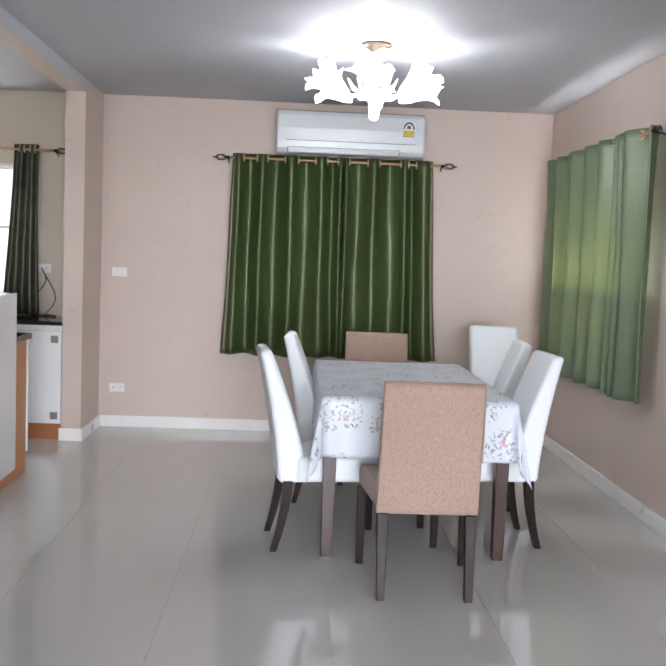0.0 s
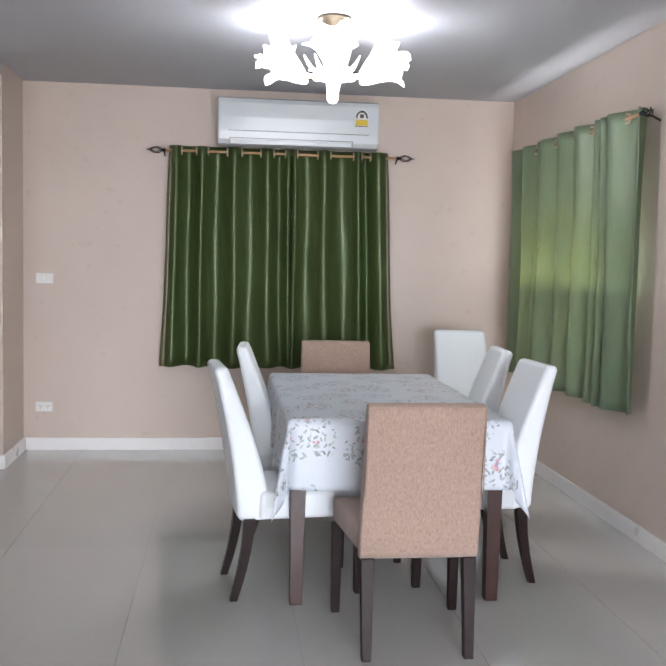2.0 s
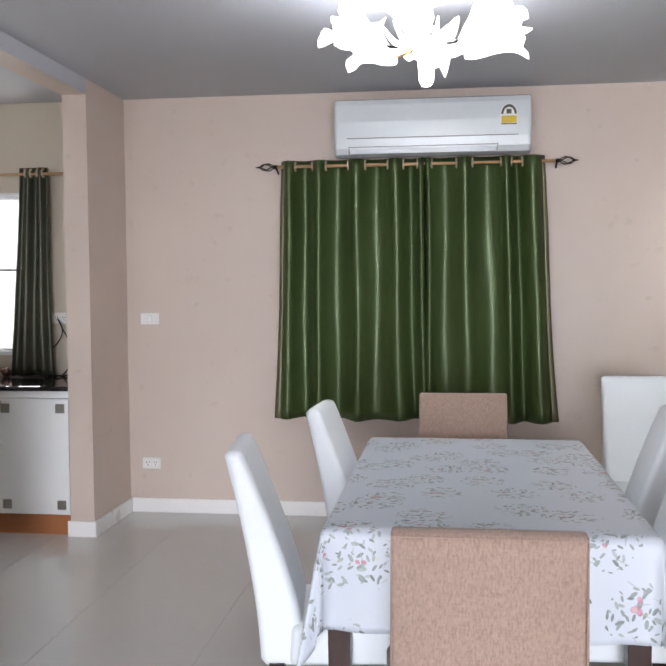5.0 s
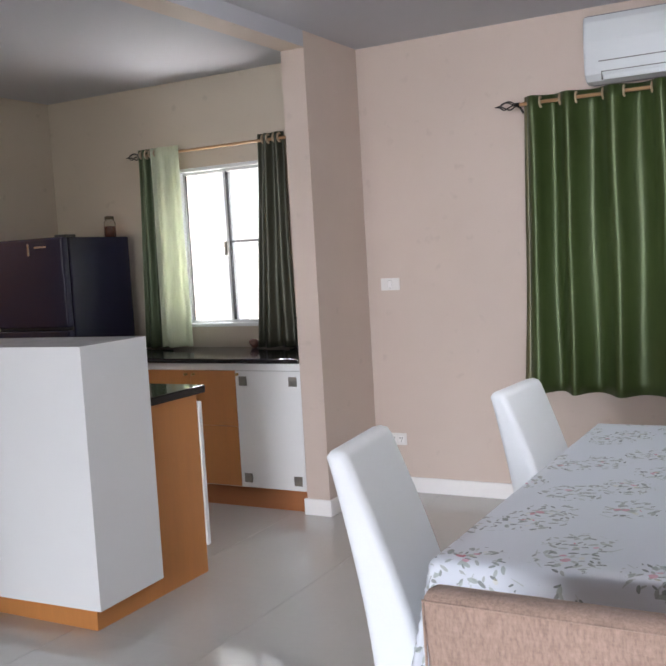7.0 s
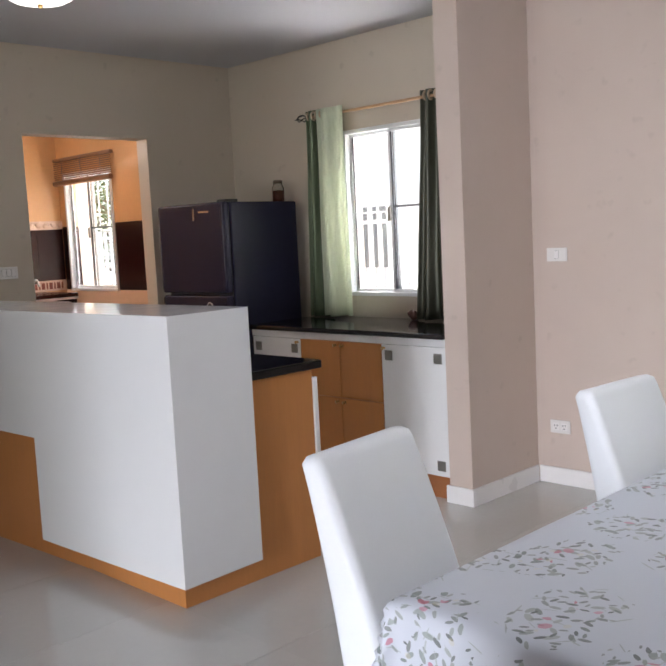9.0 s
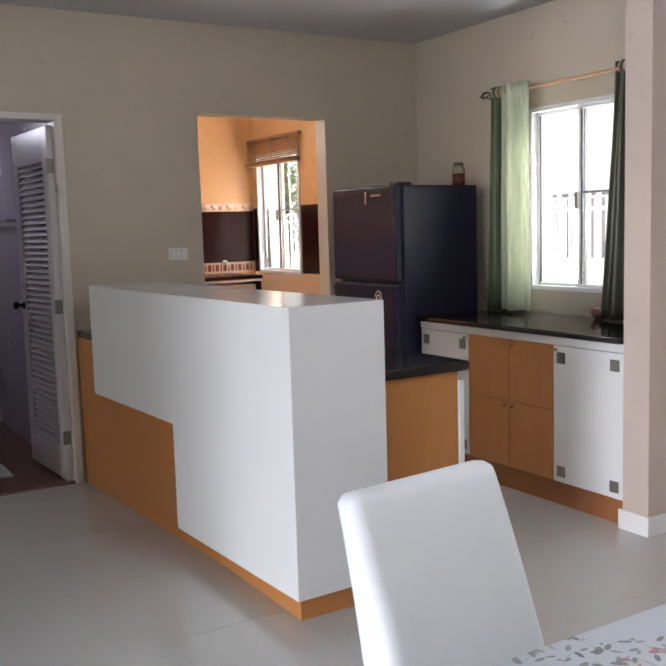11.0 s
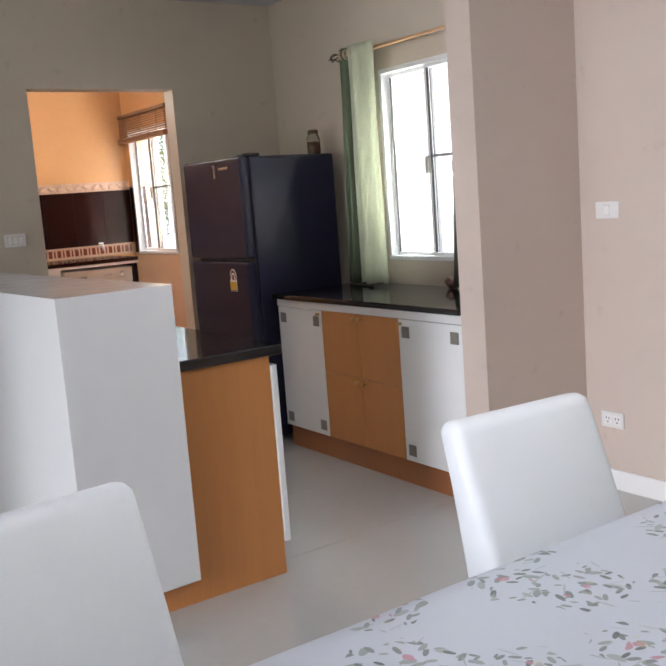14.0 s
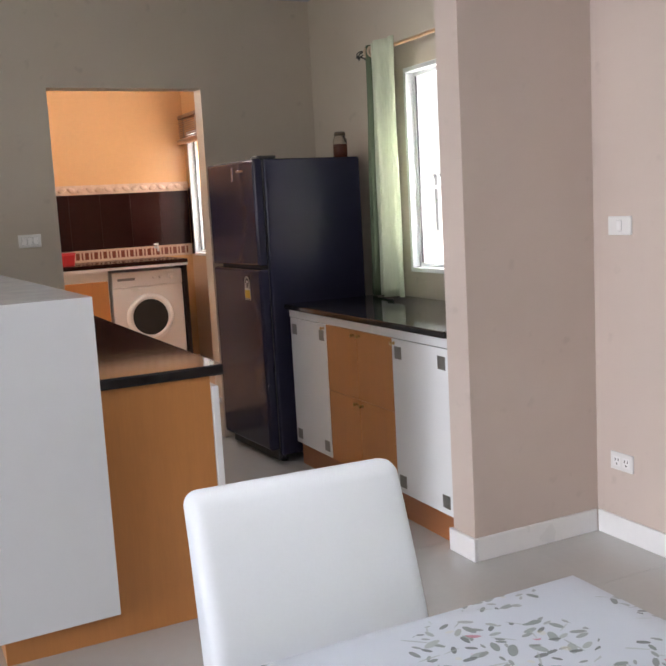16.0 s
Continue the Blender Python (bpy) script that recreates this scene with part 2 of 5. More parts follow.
def satin(name, color, through, share, metal=0.0, crumple=0.0):
    """Satin curtain cloth: soft gloss, some light comes through."""
    m, nt, p = nodes(name)
    thread = noise_tex(nt, coords(nt, (220, 220, 9)), 1.0, 2)
    big = noise_tex(nt, coords(nt), 2.0, 3)
    f = maths(nt, "ADD", ramp(nt, thread, 0.3, 0.7, 0, 0.5), ramp(nt, big, 0.3, 0.7, 0, 0.5))
    nt.links.new(mix(nt, f, tuple(c * 0.82 for c in color), tuple(c * 1.18 for c in color)), p.inputs["Base Color"])
    p.inputs["Roughness"].default_value = 0.44
    p.inputs["Metallic"].default_value = metal
    p.inputs["Specular IOR Level"].default_value = 0.9
    p.inputs["Specular Tint"].default_value = (1.0, 1.0, 0.95, 1)
    relief = thread
    if crumple:
        relief = maths(nt, "ADD", maths(nt, "MULTIPLY", thread, 0.03), noise_tex(nt, coords(nt, (13, 13, 5)), 1.0, 3))
    bump(nt, p, relief, max(0.12, crumple), 0.03 if crumple else 0.001)
    t = nt.nodes.new("ShaderNodeBsdfTranslucent")
    t.inputs[0].default_value = (*through, 1)
    ms = nt.nodes.new("ShaderNodeMixShader")
    ms.inputs[0].default_value = share
    nt.links.new(p.outputs[0], ms.inputs[1])
    nt.links.new(t.outputs[0], ms.inputs[2])
    nt.links.new(ms.outputs[0], nt.nodes["Material Output"].inputs[0])
    return m


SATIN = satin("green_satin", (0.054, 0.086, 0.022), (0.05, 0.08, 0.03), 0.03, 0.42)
# kitchen copy of the green satin, shade put into its colour
SATIN_SHADE = satin("green_satin_shade", (0.080, 0.110, 0.055), (0.05, 0.08, 0.03), 0.03, 0.5)
# lit copy of the green satin, backlight put into its paler colour
SATIN_LIT = satin("green_satin_lit", (0.205, 0.280, 0.180), (0.56, 0.60, 0.33), 0.21, 0.15)
# kitchen copy again, its dark colour stands for being backlit
SATIN_BACKLIT = satin("green_satin_backlit", (0.060, 0.062, 0.040), (0.06, 0.06, 0.03), 0.04, 0.4)
# pale lining, brightened in its colour for the window's daylight
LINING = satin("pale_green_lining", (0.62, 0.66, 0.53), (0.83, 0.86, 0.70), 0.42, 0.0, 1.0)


def printed_cloth(name):
    """White tablecloth printed with sprigs of grey-green leaves and small red flowers."""
    m, nt, p = nodes(name)
    tc = nt.nodes.new("ShaderNodeUVMap")
    v = tc.outputs[0]
    bunch = nt.nodes.new("ShaderNodeTexVoronoi")
    bunch.voronoi_dimensions = "2D"
    bunch.inputs["Scale"].default_value = 5.2
    bunch.inputs["Randomness"].default_value = 0.75
    nt.links.new(v, bunch.inputs["Vector"])
    ragged = maths(nt, "MULTIPLY", noise_tex(nt, v, 14, 2), 0.45)
    clusters = maths(nt, "SUBTRACT", 1.0, maths(nt, "ADD", bunch.outputs["Distance"], ragged))
    col = (0.57, 0.605, 0.665)

    def sprig(scale, seed, aspect, size, lo):
        mp = nt.nodes.new("ShaderNodeMapping")
        mp.inputs["Location"].default_value = (seed, seed * 1.7, 0)
        nt.links.new(v, mp.inputs[0])
        vo = nt.nodes.new("ShaderNodeTexVoronoi")
        vo.voronoi_dimensions = "2D"
        vo.inputs["Scale"].default_value = scale
        nt.links.new(mp.outputs[0], vo.inputs["Vector"])
        sub = nt.nodes.new("ShaderNodeVectorMath")
        sub.operation = "SUBTRACT"
        nt.links.new(mp.outputs[0], sub.inputs[0])
        nt.links.new(vo.outputs["Position"], sub.inputs[1])
        sep = nt.nodes.new("ShaderNodeSeparateColor")
        nt.links.new(vo.outputs["Color"], sep.inputs[0])
        rot = nt.nodes.new("ShaderNodeVectorRotate")
        rot.rotation_type = "Z_AXIS"
        nt.links.new(sub.outputs[0], rot.inputs["Vector"])
        nt.links.new(maths(nt, "MULTIPLY", sep.outputs[0], 6.283), rot.inputs["Angle"])
        mul = nt.nodes.new("ShaderNodeVectorMath")
        mul.operation = "MULTIPLY"
        mul.inputs[1].default_value = (1.0, aspect, 1.0)
        nt.links.new(rot.outputs[0], mul.inputs[0])
        ln = nt.nodes.new("ShaderNodeVectorMath")
        ln.operation = "LENGTH"
        nt.links.new(mul.outputs[0], ln.inputs[0])
        inside = maths(nt, "LESS_THAN", ln.outputs["Value"], maths(nt, "ADD", maths(nt, "MULTIPLY", sep.outputs[1], size * 0.6), size * 0.5))
        here = maths(nt, "GREATER_THAN", clusters, lo)
        return maths(nt, "MULTIPLY", inside, here), sep.outputs[2]

    for scale, seed, aspect, size, lo, a, b, amount in ((26, 0.3, 2.3, 0.0150, 0.39, (0.15, 0.185, 0.175), (0.38, 0.42, 0.41), 0.88),
                                                        (36, 3.1, 2.6, 0.0115, 0.37, (0.10, 0.12, 0.12), (0.34, 0.37, 0.36), 0.9),
                                                        (17, 7.7, 12.0, 0.022, 0.30, (0.40, 0.44, 0.42), (0.30, 0.34, 0.33), 0.7),
                                                        (22, 5.2, 1.3, 0.0125, 0.63, (0.46, 0.08, 0.14), (0.60, 0.30, 0.40), 0.75),
                                                        (17, 9.4, 1.3, 0.0085, 0.54, (0.58, 0.52, 0.30), (0.64, 0.58, 0.42), 0.3)):
        fac, shade = sprig(scale, seed, aspect, size, lo)
        col = mix(nt, maths(nt, "MULTIPLY", fac, amount), col, mix(nt, shade, a, b))
    nt.links.new(col, p.inputs["Base Color"])
    p.inputs["Roughness"].default_value = 0.38
    p.inputs["Specular IOR Level"].default_value = 0.45
    bump(nt, p, noise_tex(nt, v, 60, 3), 0.05, 0.002)
    return m


CLOTH = printed_cloth("printed_tablecloth")


# ---- building helpers ----
def part(name, bm, material, parent=None, label="", smooth=False):
    """Links a bmesh as one mesh object under a thing or a part."""
    me = bpy.data.meshes.new(name)
    if smooth:
        for f in bm.faces:
            f.smooth = True
    bm.to_mesh(me)
    bm.free()
    me.materials.append(material)
    ob = new(name, me)
    if parent is not None:
        ob.parent = parent
    if label:
        ob["label"] = label
    return ob


def thing(name, label, category, group="", kind="", at=None):
    ob = new(name)
    ob.empty_display_size = 0.05
    if at is not None:
        ob.matrix_basis = at
    return tagged(ob, label, category, group, kind)


def add_box(bm, x0, x1, y0, y1, z0, z1, bevel=0.0, seg=2):
    r = bmesh.ops.create_cube(bm, size=1.0)
    bmesh.ops.scale(bm, vec=(x1 - x0, y1 - y0, z1 - z0), verts=r["verts"])
    bmesh.ops.translate(bm, vec=((x0 + x1) / 2, (y0 + y1) / 2, (z0 + z1) / 2), verts=r["verts"])
    if bevel:
        edges = list({e for v in r["verts"] for e in v.link_edges})
        bmesh.ops.bevel(bm, geom=edges, offset=bevel, segments=seg, affect="EDGES", profile=0.5)
    return bm


def box(x0, x1, y0, y1, z0, z1, bevel=0.0, seg=2):
    return add_box(bmesh.new(), x0, x1, y0, y1, z0, z1, bevel, seg)


def add_lathe(bm, profile, m=Matrix(), seg=32, ruffle=0.0, lobes=6):
    """Surface of revolution about z through (radius, height) pairs, with an optional ruffled outer edge."""
    rings = []
    top = len(profile) - 1
    for i, (r, z) in enumerate(profile):
        ring = []
        for k in range(seg):
            a = 2 * math.pi * k / seg
            w = ruffle * (i / top) ** 2
            rr = r * (1 + w * (1 - 2 * abs(math.sin(lobes * a / 2))))
            zz = z + w * 0.5 * r * math.sin(lobes * a * 2)
            ring.append(bm.verts.new(m @ Vector((rr * math.cos(a), rr * math.sin(a), zz))))
        rings.append(ring)
    for lo, hi in zip(rings, rings[1:]):
        for k in range(seg):
            bm.faces.new((lo[k], lo[(k + 1) % seg], hi[(k + 1) % seg], hi[k]))
    return bm


def lathe(profile, m=Matrix(), seg=32, ruffle=0.0, lobes=6):
    return add_lathe(bmesh.new(), profile, m, seg, ruffle, lobes)


def add_tube(bm, points, radius, seg=8):
    """A round tube along points; radius is a number or one for each point."""
    pts = [Vector(p) for p in points]
    radii = radius if isinstance(radius, (list, tuple)) else [radius] * len(pts)
    rings, side = [], None
    for i, p in enumerate(pts):
        d = (pts[min(i + 1, len(pts) - 1)] - pts[max(i - 1, 0)]).normalized()
        if side is None:
            side = d.orthogonal().normalized()
        side = (side - d * side.dot(d)).normalized()
        other = d.cross(side)
        rings.append([bm.verts.new(p + radii[i] * (math.cos(2 * math.pi * k / seg) * side + math.sin(2 * math.pi * k / seg) * other)) for k in range(seg)])
    for lo, hi in zip(rings, rings[1:]):
        for k in range(seg):
            bm.faces.new((lo[k], lo[(k + 1) % seg], hi[(k + 1) % seg], hi[k]))
    bm.faces.new(rings[0][::-1])
    bm.faces.new(rings[-1])
    return bm


def tube(points, radius, seg=8):
    return add_tube(bmesh.new(), points, radius, seg)


def arc(f, n):
    return [f(i / (n - 1)) for i in range(n)]


def add_frustum(bm, lower, upper, z0, z1, bevel=0.0):
    """A four-sided prism between two rectangles (x0, x1, y0, y1)."""
    vs = []
    for (a, b, c, d), z in ((lower, z0), (upper, z1)):
        vs += [bm.verts.new(p) for p in ((a, c, z), (b, c, z), (b, d, z), (a, d, z))]
    faces = [bm.faces.new([vs[i] for i in f]) for f in ((3, 2, 1, 0), (4, 5, 6, 7), (0, 1, 5, 4), (1, 2, 6, 5), (2, 3, 7, 6), (3, 0, 4, 7))]
    if bevel:
        bmesh.ops.bevel(bm, geom=list({e for f in faces for e in f.edges}), offset=bevel, segments=2, affect="EDGES", profile=0.5)
    return bm


def wall_along(name, axis, near, far, a0, a1, z0, z1, holes, material, label):
    """A wall with thickness near..far that runs along 'x' or 'y' from a0 to a1; holes are (b0, b1, low, high)."""
    bm = bmesh.new()

    def piece(p, q, lo, hi):
        if q - p > 1e-4 and hi - lo > 1e-4:
            if axis == "x":
                add_box(bm, p, q, near, far, lo, hi)
            else:
                add_box(bm, near, far, p, q, lo, hi)
    at = a0
    for b0, b1, lo, hi in sorted(holes):
        piece(at, b0, z0, z1)
        piece(b0, b1, z0, lo)
        piece(b0, b1, hi, z1)
        at = b1
    piece(at, a1, z0, z1)
    bmesh.ops.remove_doubles(bm, verts=bm.verts, dist=1e-5)
    return tagged(part(name, bm, material), label, "wall", kind="structure")


# ---- structure ----
XL, XR, YB, YS, ZC = -3.866, 2.19, 7.59, -3.0, 2.63
wall_along("wall_north_dining", "x", YB, YB + 0.15, -1.45, XR + 0.15, -0.02, 2.8, [], WALL, "beige-pink painted plaster wall behind the curtain")
wall_along("wall_north_kitchen", "x", YB, YB + 0.15, -6.35, -1.45, -0.02, 2.8, [(-2.755, -1.975, 1.012, 2.06), (-6.09, -5.32, 1.03, 2.06)], WALL_GREEN_LIGHT, "beige painted plaster wall with two windows, tinted for greener light")
wall_along("wall_east", "y", XR, XR + 0.15, YS, YB, -0.02, 2.8, [(5.45, 7.0, 0.95, 2.20)], WALL, "beige-pink painted plaster wall with a curtained window")
wall_along("wall_west", "y", XL - 0.12, XL, YS, YB, -0.02, 2.8, [(4.35, 5.13, -0.02, 2.045), (5.977, 6.859, -0.02, 2.105)], WALL_GREEN_LIGHT, "beige painted wall with two doorways, tinted for greener light")
wall_along("wall_south", "x", YS - 0.15, YS, XL - 0.12, XR + 0.15, -0.02, 2.8, [(-3.45, -1.95, 0.9, 2.1), (-0.55, 2.05, 0.0, 2.2)], WALL, "unseen beige plaster wall with added openings for glass doors and a window")
# unseen wall, added to keep the rear daylight off the hall and bar
tagged(part("wall_hall_blocker", box(-1.52, -1.38, YS, 2.6, 0, 2.541), WALL), "unseen plain beige wall added to shade the hall", "wall", kind="structure")
tagged(part("wall_stub", box(-1.52, -1.377, 6.977, YB, 0, ZC), WALL), "short beige-pink wall stub between kitchen and dining", "wall", kind="structure")
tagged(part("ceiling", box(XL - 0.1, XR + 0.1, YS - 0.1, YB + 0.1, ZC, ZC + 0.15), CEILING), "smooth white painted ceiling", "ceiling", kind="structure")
tagged(part("trim_beam", box(-1.52, -1.377, YS, 6.977, 2.544, ZC), CEILING), "shallow white ceiling beam over the kitchen edge", "beam", kind="structure")
# wall-coloured strip stands in for the shade on the beam's underside
tagged(part("trim_beam_shade", box(-1.5195, -1.3775, 2.6, 6.977, 2.541, 2.5438), WALL), "thin beige strip coloured for the shade under the ceiling beam", "beam", kind="structure")
floor = tagged(part("floor", box(XL - 0.1, XR, YS, YB, -0.12, -0.003), GROUT), "grey polished porcelain floor tiles with thin joints", "floor", kind="structure")


def skirting(name, x0, x1, y0, y1):
    tagged(part(name, box(x0, x1, y0, y1, 0.0, 0.092, 0.004), SKIRTING), "white painted skirting board", "baseboard", kind="structure")


skirting("baseboard_north", -1.362, XR - 0.015, YB - 0.015, YB)
skirting("baseboard_east", XR - 0.015, XR, YS, YB - 0.0155)
skirting("baseboard_stub_side", -1.377, -1.362, 6.9775, YB - 0.0155)
skirting("baseboard_stub_end", -1.535, -1.362, 6.962, 6.977)

UY = YB - 0.11
# utility room behind the west doorway, with a raised floor
tagged(part("floor_utility", box(-6.35, XL - 0.1, 5.2, YB, -0.12, 0.13), UTIL_LOW), "raised pale tiled floor", "floor", kind="structure")
tagged(part("wall_utility_west", box(-6.35, -6.20, 5.2, YB, 0.13, 2.6), UTIL_TILE), "glossy peach tiled wall", "wall", kind="structure")
wall_along("wall_utility_south", "x", 5.25, 5.3, -6.35, XL - 0.12, 0.13, 2.6, [], UTIL_TILE, "glossy peach tiled wall")
tagged(part("ceiling_utility", box(-6.35, XL - 0.12, 5.2, YB, 2.5, 2.6), CEILING), "white ceiling", "ceiling", kind="structure")
wall_along("wall_utility_north", "x", UY, YB, -6.20, XL - 0.12, 1.60, 2.5, [(-6.09, -5.32, 1.03, 2.06)], UTIL_TILE, "glossy peach tiled wall above the brown band")
wall_along("wall_utility_north_low", "x", UY, YB, -6.20, XL - 0.12, 0.13, 1.04, [(-6.09, -5.32, 1.03, 2.06)], UTIL_LOW, "pale peach tiled wall below the window")
tagged(part("trim_utility_baseboard", box(-6.20, -3.99, UY - 0.015, UY, 0.13, 0.165), BORDER_DARK), "dark brown tile baseboard", "baseboard", kind="structure")

# bathroom behind the louvred door
tagged(part("floor_bathroom", box(-6.6, XL - 0.12, 3.9, 5.2, -0.12, -0.002), BATH_FLOOR), "dark brown bathroom floor tiles", "floor", kind="structure")
tagged(part("trim_threshold", box(XL - 0.12, XL + 0.01, 4.361, 5.126, -0.02, 0.012, 0.003), BATH_FLOOR), "brown stone threshold", "threshold", kind="structure")
tagged(part("wall_bathroom_west", box(-6.7, -6.6, 3.9, 5.2, 0, 2.5), BATH_WALL), "greyish mauve tiled wall", "wall", kind="structure")
tagged(part("wall_bathroom_south", box(-6.6, XL - 0.12, 3.8, 3.9, 0, 2.5), BATH_WALL), "greyish mauve tiled wall", "wall", kind="structure")
tagged(part("wall_bathroom_north", box(-6.6, XL - 0.126, 5.155, 5.2, 0, 2.5), BATH_WALL), "greyish mauve tiled wall", "wall", kind="structure")
tagged(part("ceiling_bathroom", box(-6.7, XL - 0.12, 3.8, 5.2, 2.5, 2.6), CEILING), "white ceiling", "ceiling", kind="structure")


# ---- windows and doors ----
def sliding_window(name, x0, x1, z0, z1, y, sill):
    """Two-leaf sliding window in a wall that runs along x."""
    w = thing(name, "white aluminium two-leaf sliding window", "window", kind="structure")
    f = bmesh.new()
    t = 0.024
    add_box(f, x0, x1, y, y + 0.08, z0, z0 + t, 0.003)
    add_box(f, x0, x1, y, y + 0.08, z1 - t, z1, 0.003)
    add_box(f, x0, x0 + t, y, y + 0.08, z0 + t, z1 - t, 0.003)
    add_box(f, x1 - t, x1, y, y + 0.08, z0 + t, z1 - t, 0.003)
    part("window_frame", f, ALU, w)
    xm = (x0 + x1) / 2
    for a, b, yy in ((x0 + t, xm + 0.02, y + 0.045), (xm - 0.02, x1 - t, y + 0.015)):
        s = bmesh.new()
        u = 0.020
        add_box(s, a, a + u, yy, yy + 0.022, z0 + t, z1 - t, 0.002)
        add_box(s, b - u, b, yy, yy + 0.022, z0 + t, z1 - t, 0.002)
        add_box(s, a + u, b - u, yy, yy + 0.022, z0 + t, z0 + t + u, 0.002)
        add_box(s, a + u, b - u, yy, yy + 0.022, z1 - t - u, z1 - t, 0.002)
        leaf = part("sash", s, ALU, w)
        g = part("pane", box(a + u, b - u, yy + 0.009, yy + 0.013, z0 + t + u, z1 - t - u), PANE, leaf)
        g.visible_shadow = False
        gk = bmesh.new()
        add_box(gk, a + u, a + u + 0.006, yy - 0.001, yy + 0.009, z0 + t + u, z1 - t - u)
        add_box(gk, b - u - 0.006, b - u, yy - 0.001, yy + 0.009, z0 + t + u, z1 - t - u)
        part("gasket", gk, RUBBER, leaf)
    part("mid_rail", box(xm + 0.005, x1 - t - 0.02, y + 0.016, y + 0.035, (z0 + z1) / 2 + 0.02, (z0 + z1) / 2 + 0.034), PLASTIC_GREY, w)
    part("latch", box(xm - 0.035, xm - 0.008, y + 0.001, y + 0.016, (z0 + z1) / 2 - 0.06, (z0 + z1) / 2 + 0.03, 0.003), STEEL, w)
    if sill:
        part("window_sill", box(x0 - 0.01, x1 + 0.01, y - 0.075, y - 0.001, z0 - 0.025, z0 + 0.004, 0.004), SKIRTING, w)
    return w


def grille(name, x0, x1, z0, z1, y, n):
    g = thing(name, "white painted steel window grille outside the glass", "window grille")
    for z in (z0, (z0 + z1) / 2, z1):
        part("rail", box(x0, x1, y, y + 0.012, z - 0.006, z + 0.006), FENCE, g)
    for i in range(n):
        x = x0 + (x1 - x0) * (i + 0.5) / n
        part("bar", tube([(x, y + 0.006, z0), (x, y + 0.006, z1)], 0.006, 6), FENCE, g)
    return g


sliding_window("window_kitchen", -2.755, -1.975, 1.012, 2.06, YB - 0.012, False)
# unseen window, added as an opening for the hall fill lamp
sliding_window("window_hall_unseen", -3.45, -1.95, 0.9, 2.1, YS - 0.12, False)
sliding_window("window_utility", -6.09, -5.32, 1.03, 2.06, UY - 0.012, False)
grille("window_grille", -2.77, -2.02, 1.06, 2.02, YB + 0.16, 5)
grille("window_grille", -6.07, -5.34, 1.06, 2.02, YB + 0.16, 5)

w = thing("window_dining", "white aluminium window behind the curtain", "window", kind="structure")
f = bmesh.new()
for y0, y1 in ((5.45, 5.49), (6.205, 6.245), (6.96, 7.0)):
    add_box(f, XR + 0.05, XR + 0.11, y0, y1, 0.95, 2.20, 0.003)
for z0, z1 in ((0.95, 0.99), (1.50, 1.53), (2.16, 2.20)):
    add_box(f, XR + 0.055, XR + 0.105, 5.49, 6.96, z0, z1, 0.003)
part("window_frame", f, ALU, w)
for y0, y1 in ((5.49, 6.205), (6.245, 6.96)):
    g = part("pane", box(XR + 0.078, XR + 0.082, y0, y1, 0.99, 2.16), PANE, w)
    g.visible_shadow = False

for z in (1.25, 1.76, 1.98):
    part("security_bar", box(XR + 0.125, XR + 0.137, 5.455, 6.995, z, z + 0.014), FENCE, w)

# unseen doors, added as the opening for the rear daylight lamp
w = thing("window_glass_doors", "unseen white aluminium sliding glass doors, added for daylight", "glass door", kind="structure")
f = bmesh.new()
for x0, x1 in ((-0.55, -0.50), (0.725, 0.775), (2.0, 2.05)):
    add_box(f, x0, x1, YS - 0.11, YS - 0.05, 0, 2.2, 0.003)
add_box(f, -0.50, 2.0, YS - 0.105, YS - 0.055, 2.15, 2.2, 0.003)
add_box(f, -0.50, 2.0, YS - 0.105, YS - 0.055, 0, 0.05, 0.003)
part("door_frame", f, ALU, w)
for x0, x1 in ((-0.50, 0.725), (0.775, 2.0)):
    g = part("pane", box(x0, x1, YS - 0.082, YS - 0.078, 0.05, 2.15), PANE, w)
    g.visible_shadow = False

# bathroom doorway: frame and louvred leaf standing open
d = thing("door_frame_bathroom", "cream painted wooden door frame", "door frame", kind="structure")
fb = bmesh.new()
add_box(fb, XL - 0.125, XL + 0.018, 5.127, 5.170, 0, 2.072, 0.004)
add_box(fb, XL - 0.125, XL + 0.018, 4.315, 4.360, 0, 2.072, 0.004)
add_box(fb, XL - 0.125, XL + 0.018, 4.360, 5.127, 2.036, 2.072, 0.004)
part("jamb", fb, FRAME_PAINT, d)
leaf_at = pose(XL - 0.03, 5.124, 0.012, 0, 0, 183.0)
door = thing("door_bathroom", "white painted louvred bathroom door standing open", "door", kind="structure", at=leaf_at)
LW, LH, LT = 0.69, 2.0, 0.036
sb = bmesh.new()
add_box(sb, 0, 0.10, 0, LT, 0, LH, 0.003)
add_box(sb, LW - 0.10, LW, 0, LT, 0, LH, 0.003)
add_box(sb, 0.10, LW - 0.10, 0, LT, 0, 0.20, 0.003)
add_box(sb, 0.10, LW - 0.10, 0, LT, LH - 0.19, LH, 0.003)
part("stile_frame", sb, DOOR_PAINT, door)
slat_me = None
n = 46
for i in range(n):
    z = 0.215 + (LH - 0.42) * i / (n - 1)
    if slat_me is None:
        o = part("slat", box(0.10, LW - 0.10, -0.003, 0.003, -0.017, 0.017, 0.001), DOOR_PAINT, door)
        slat_me = o.data
    else:
        o = new("slat", slat_me)
        o.parent = door
    o.matrix_basis = pose(0, LT / 2, z, 42, 0, 0)
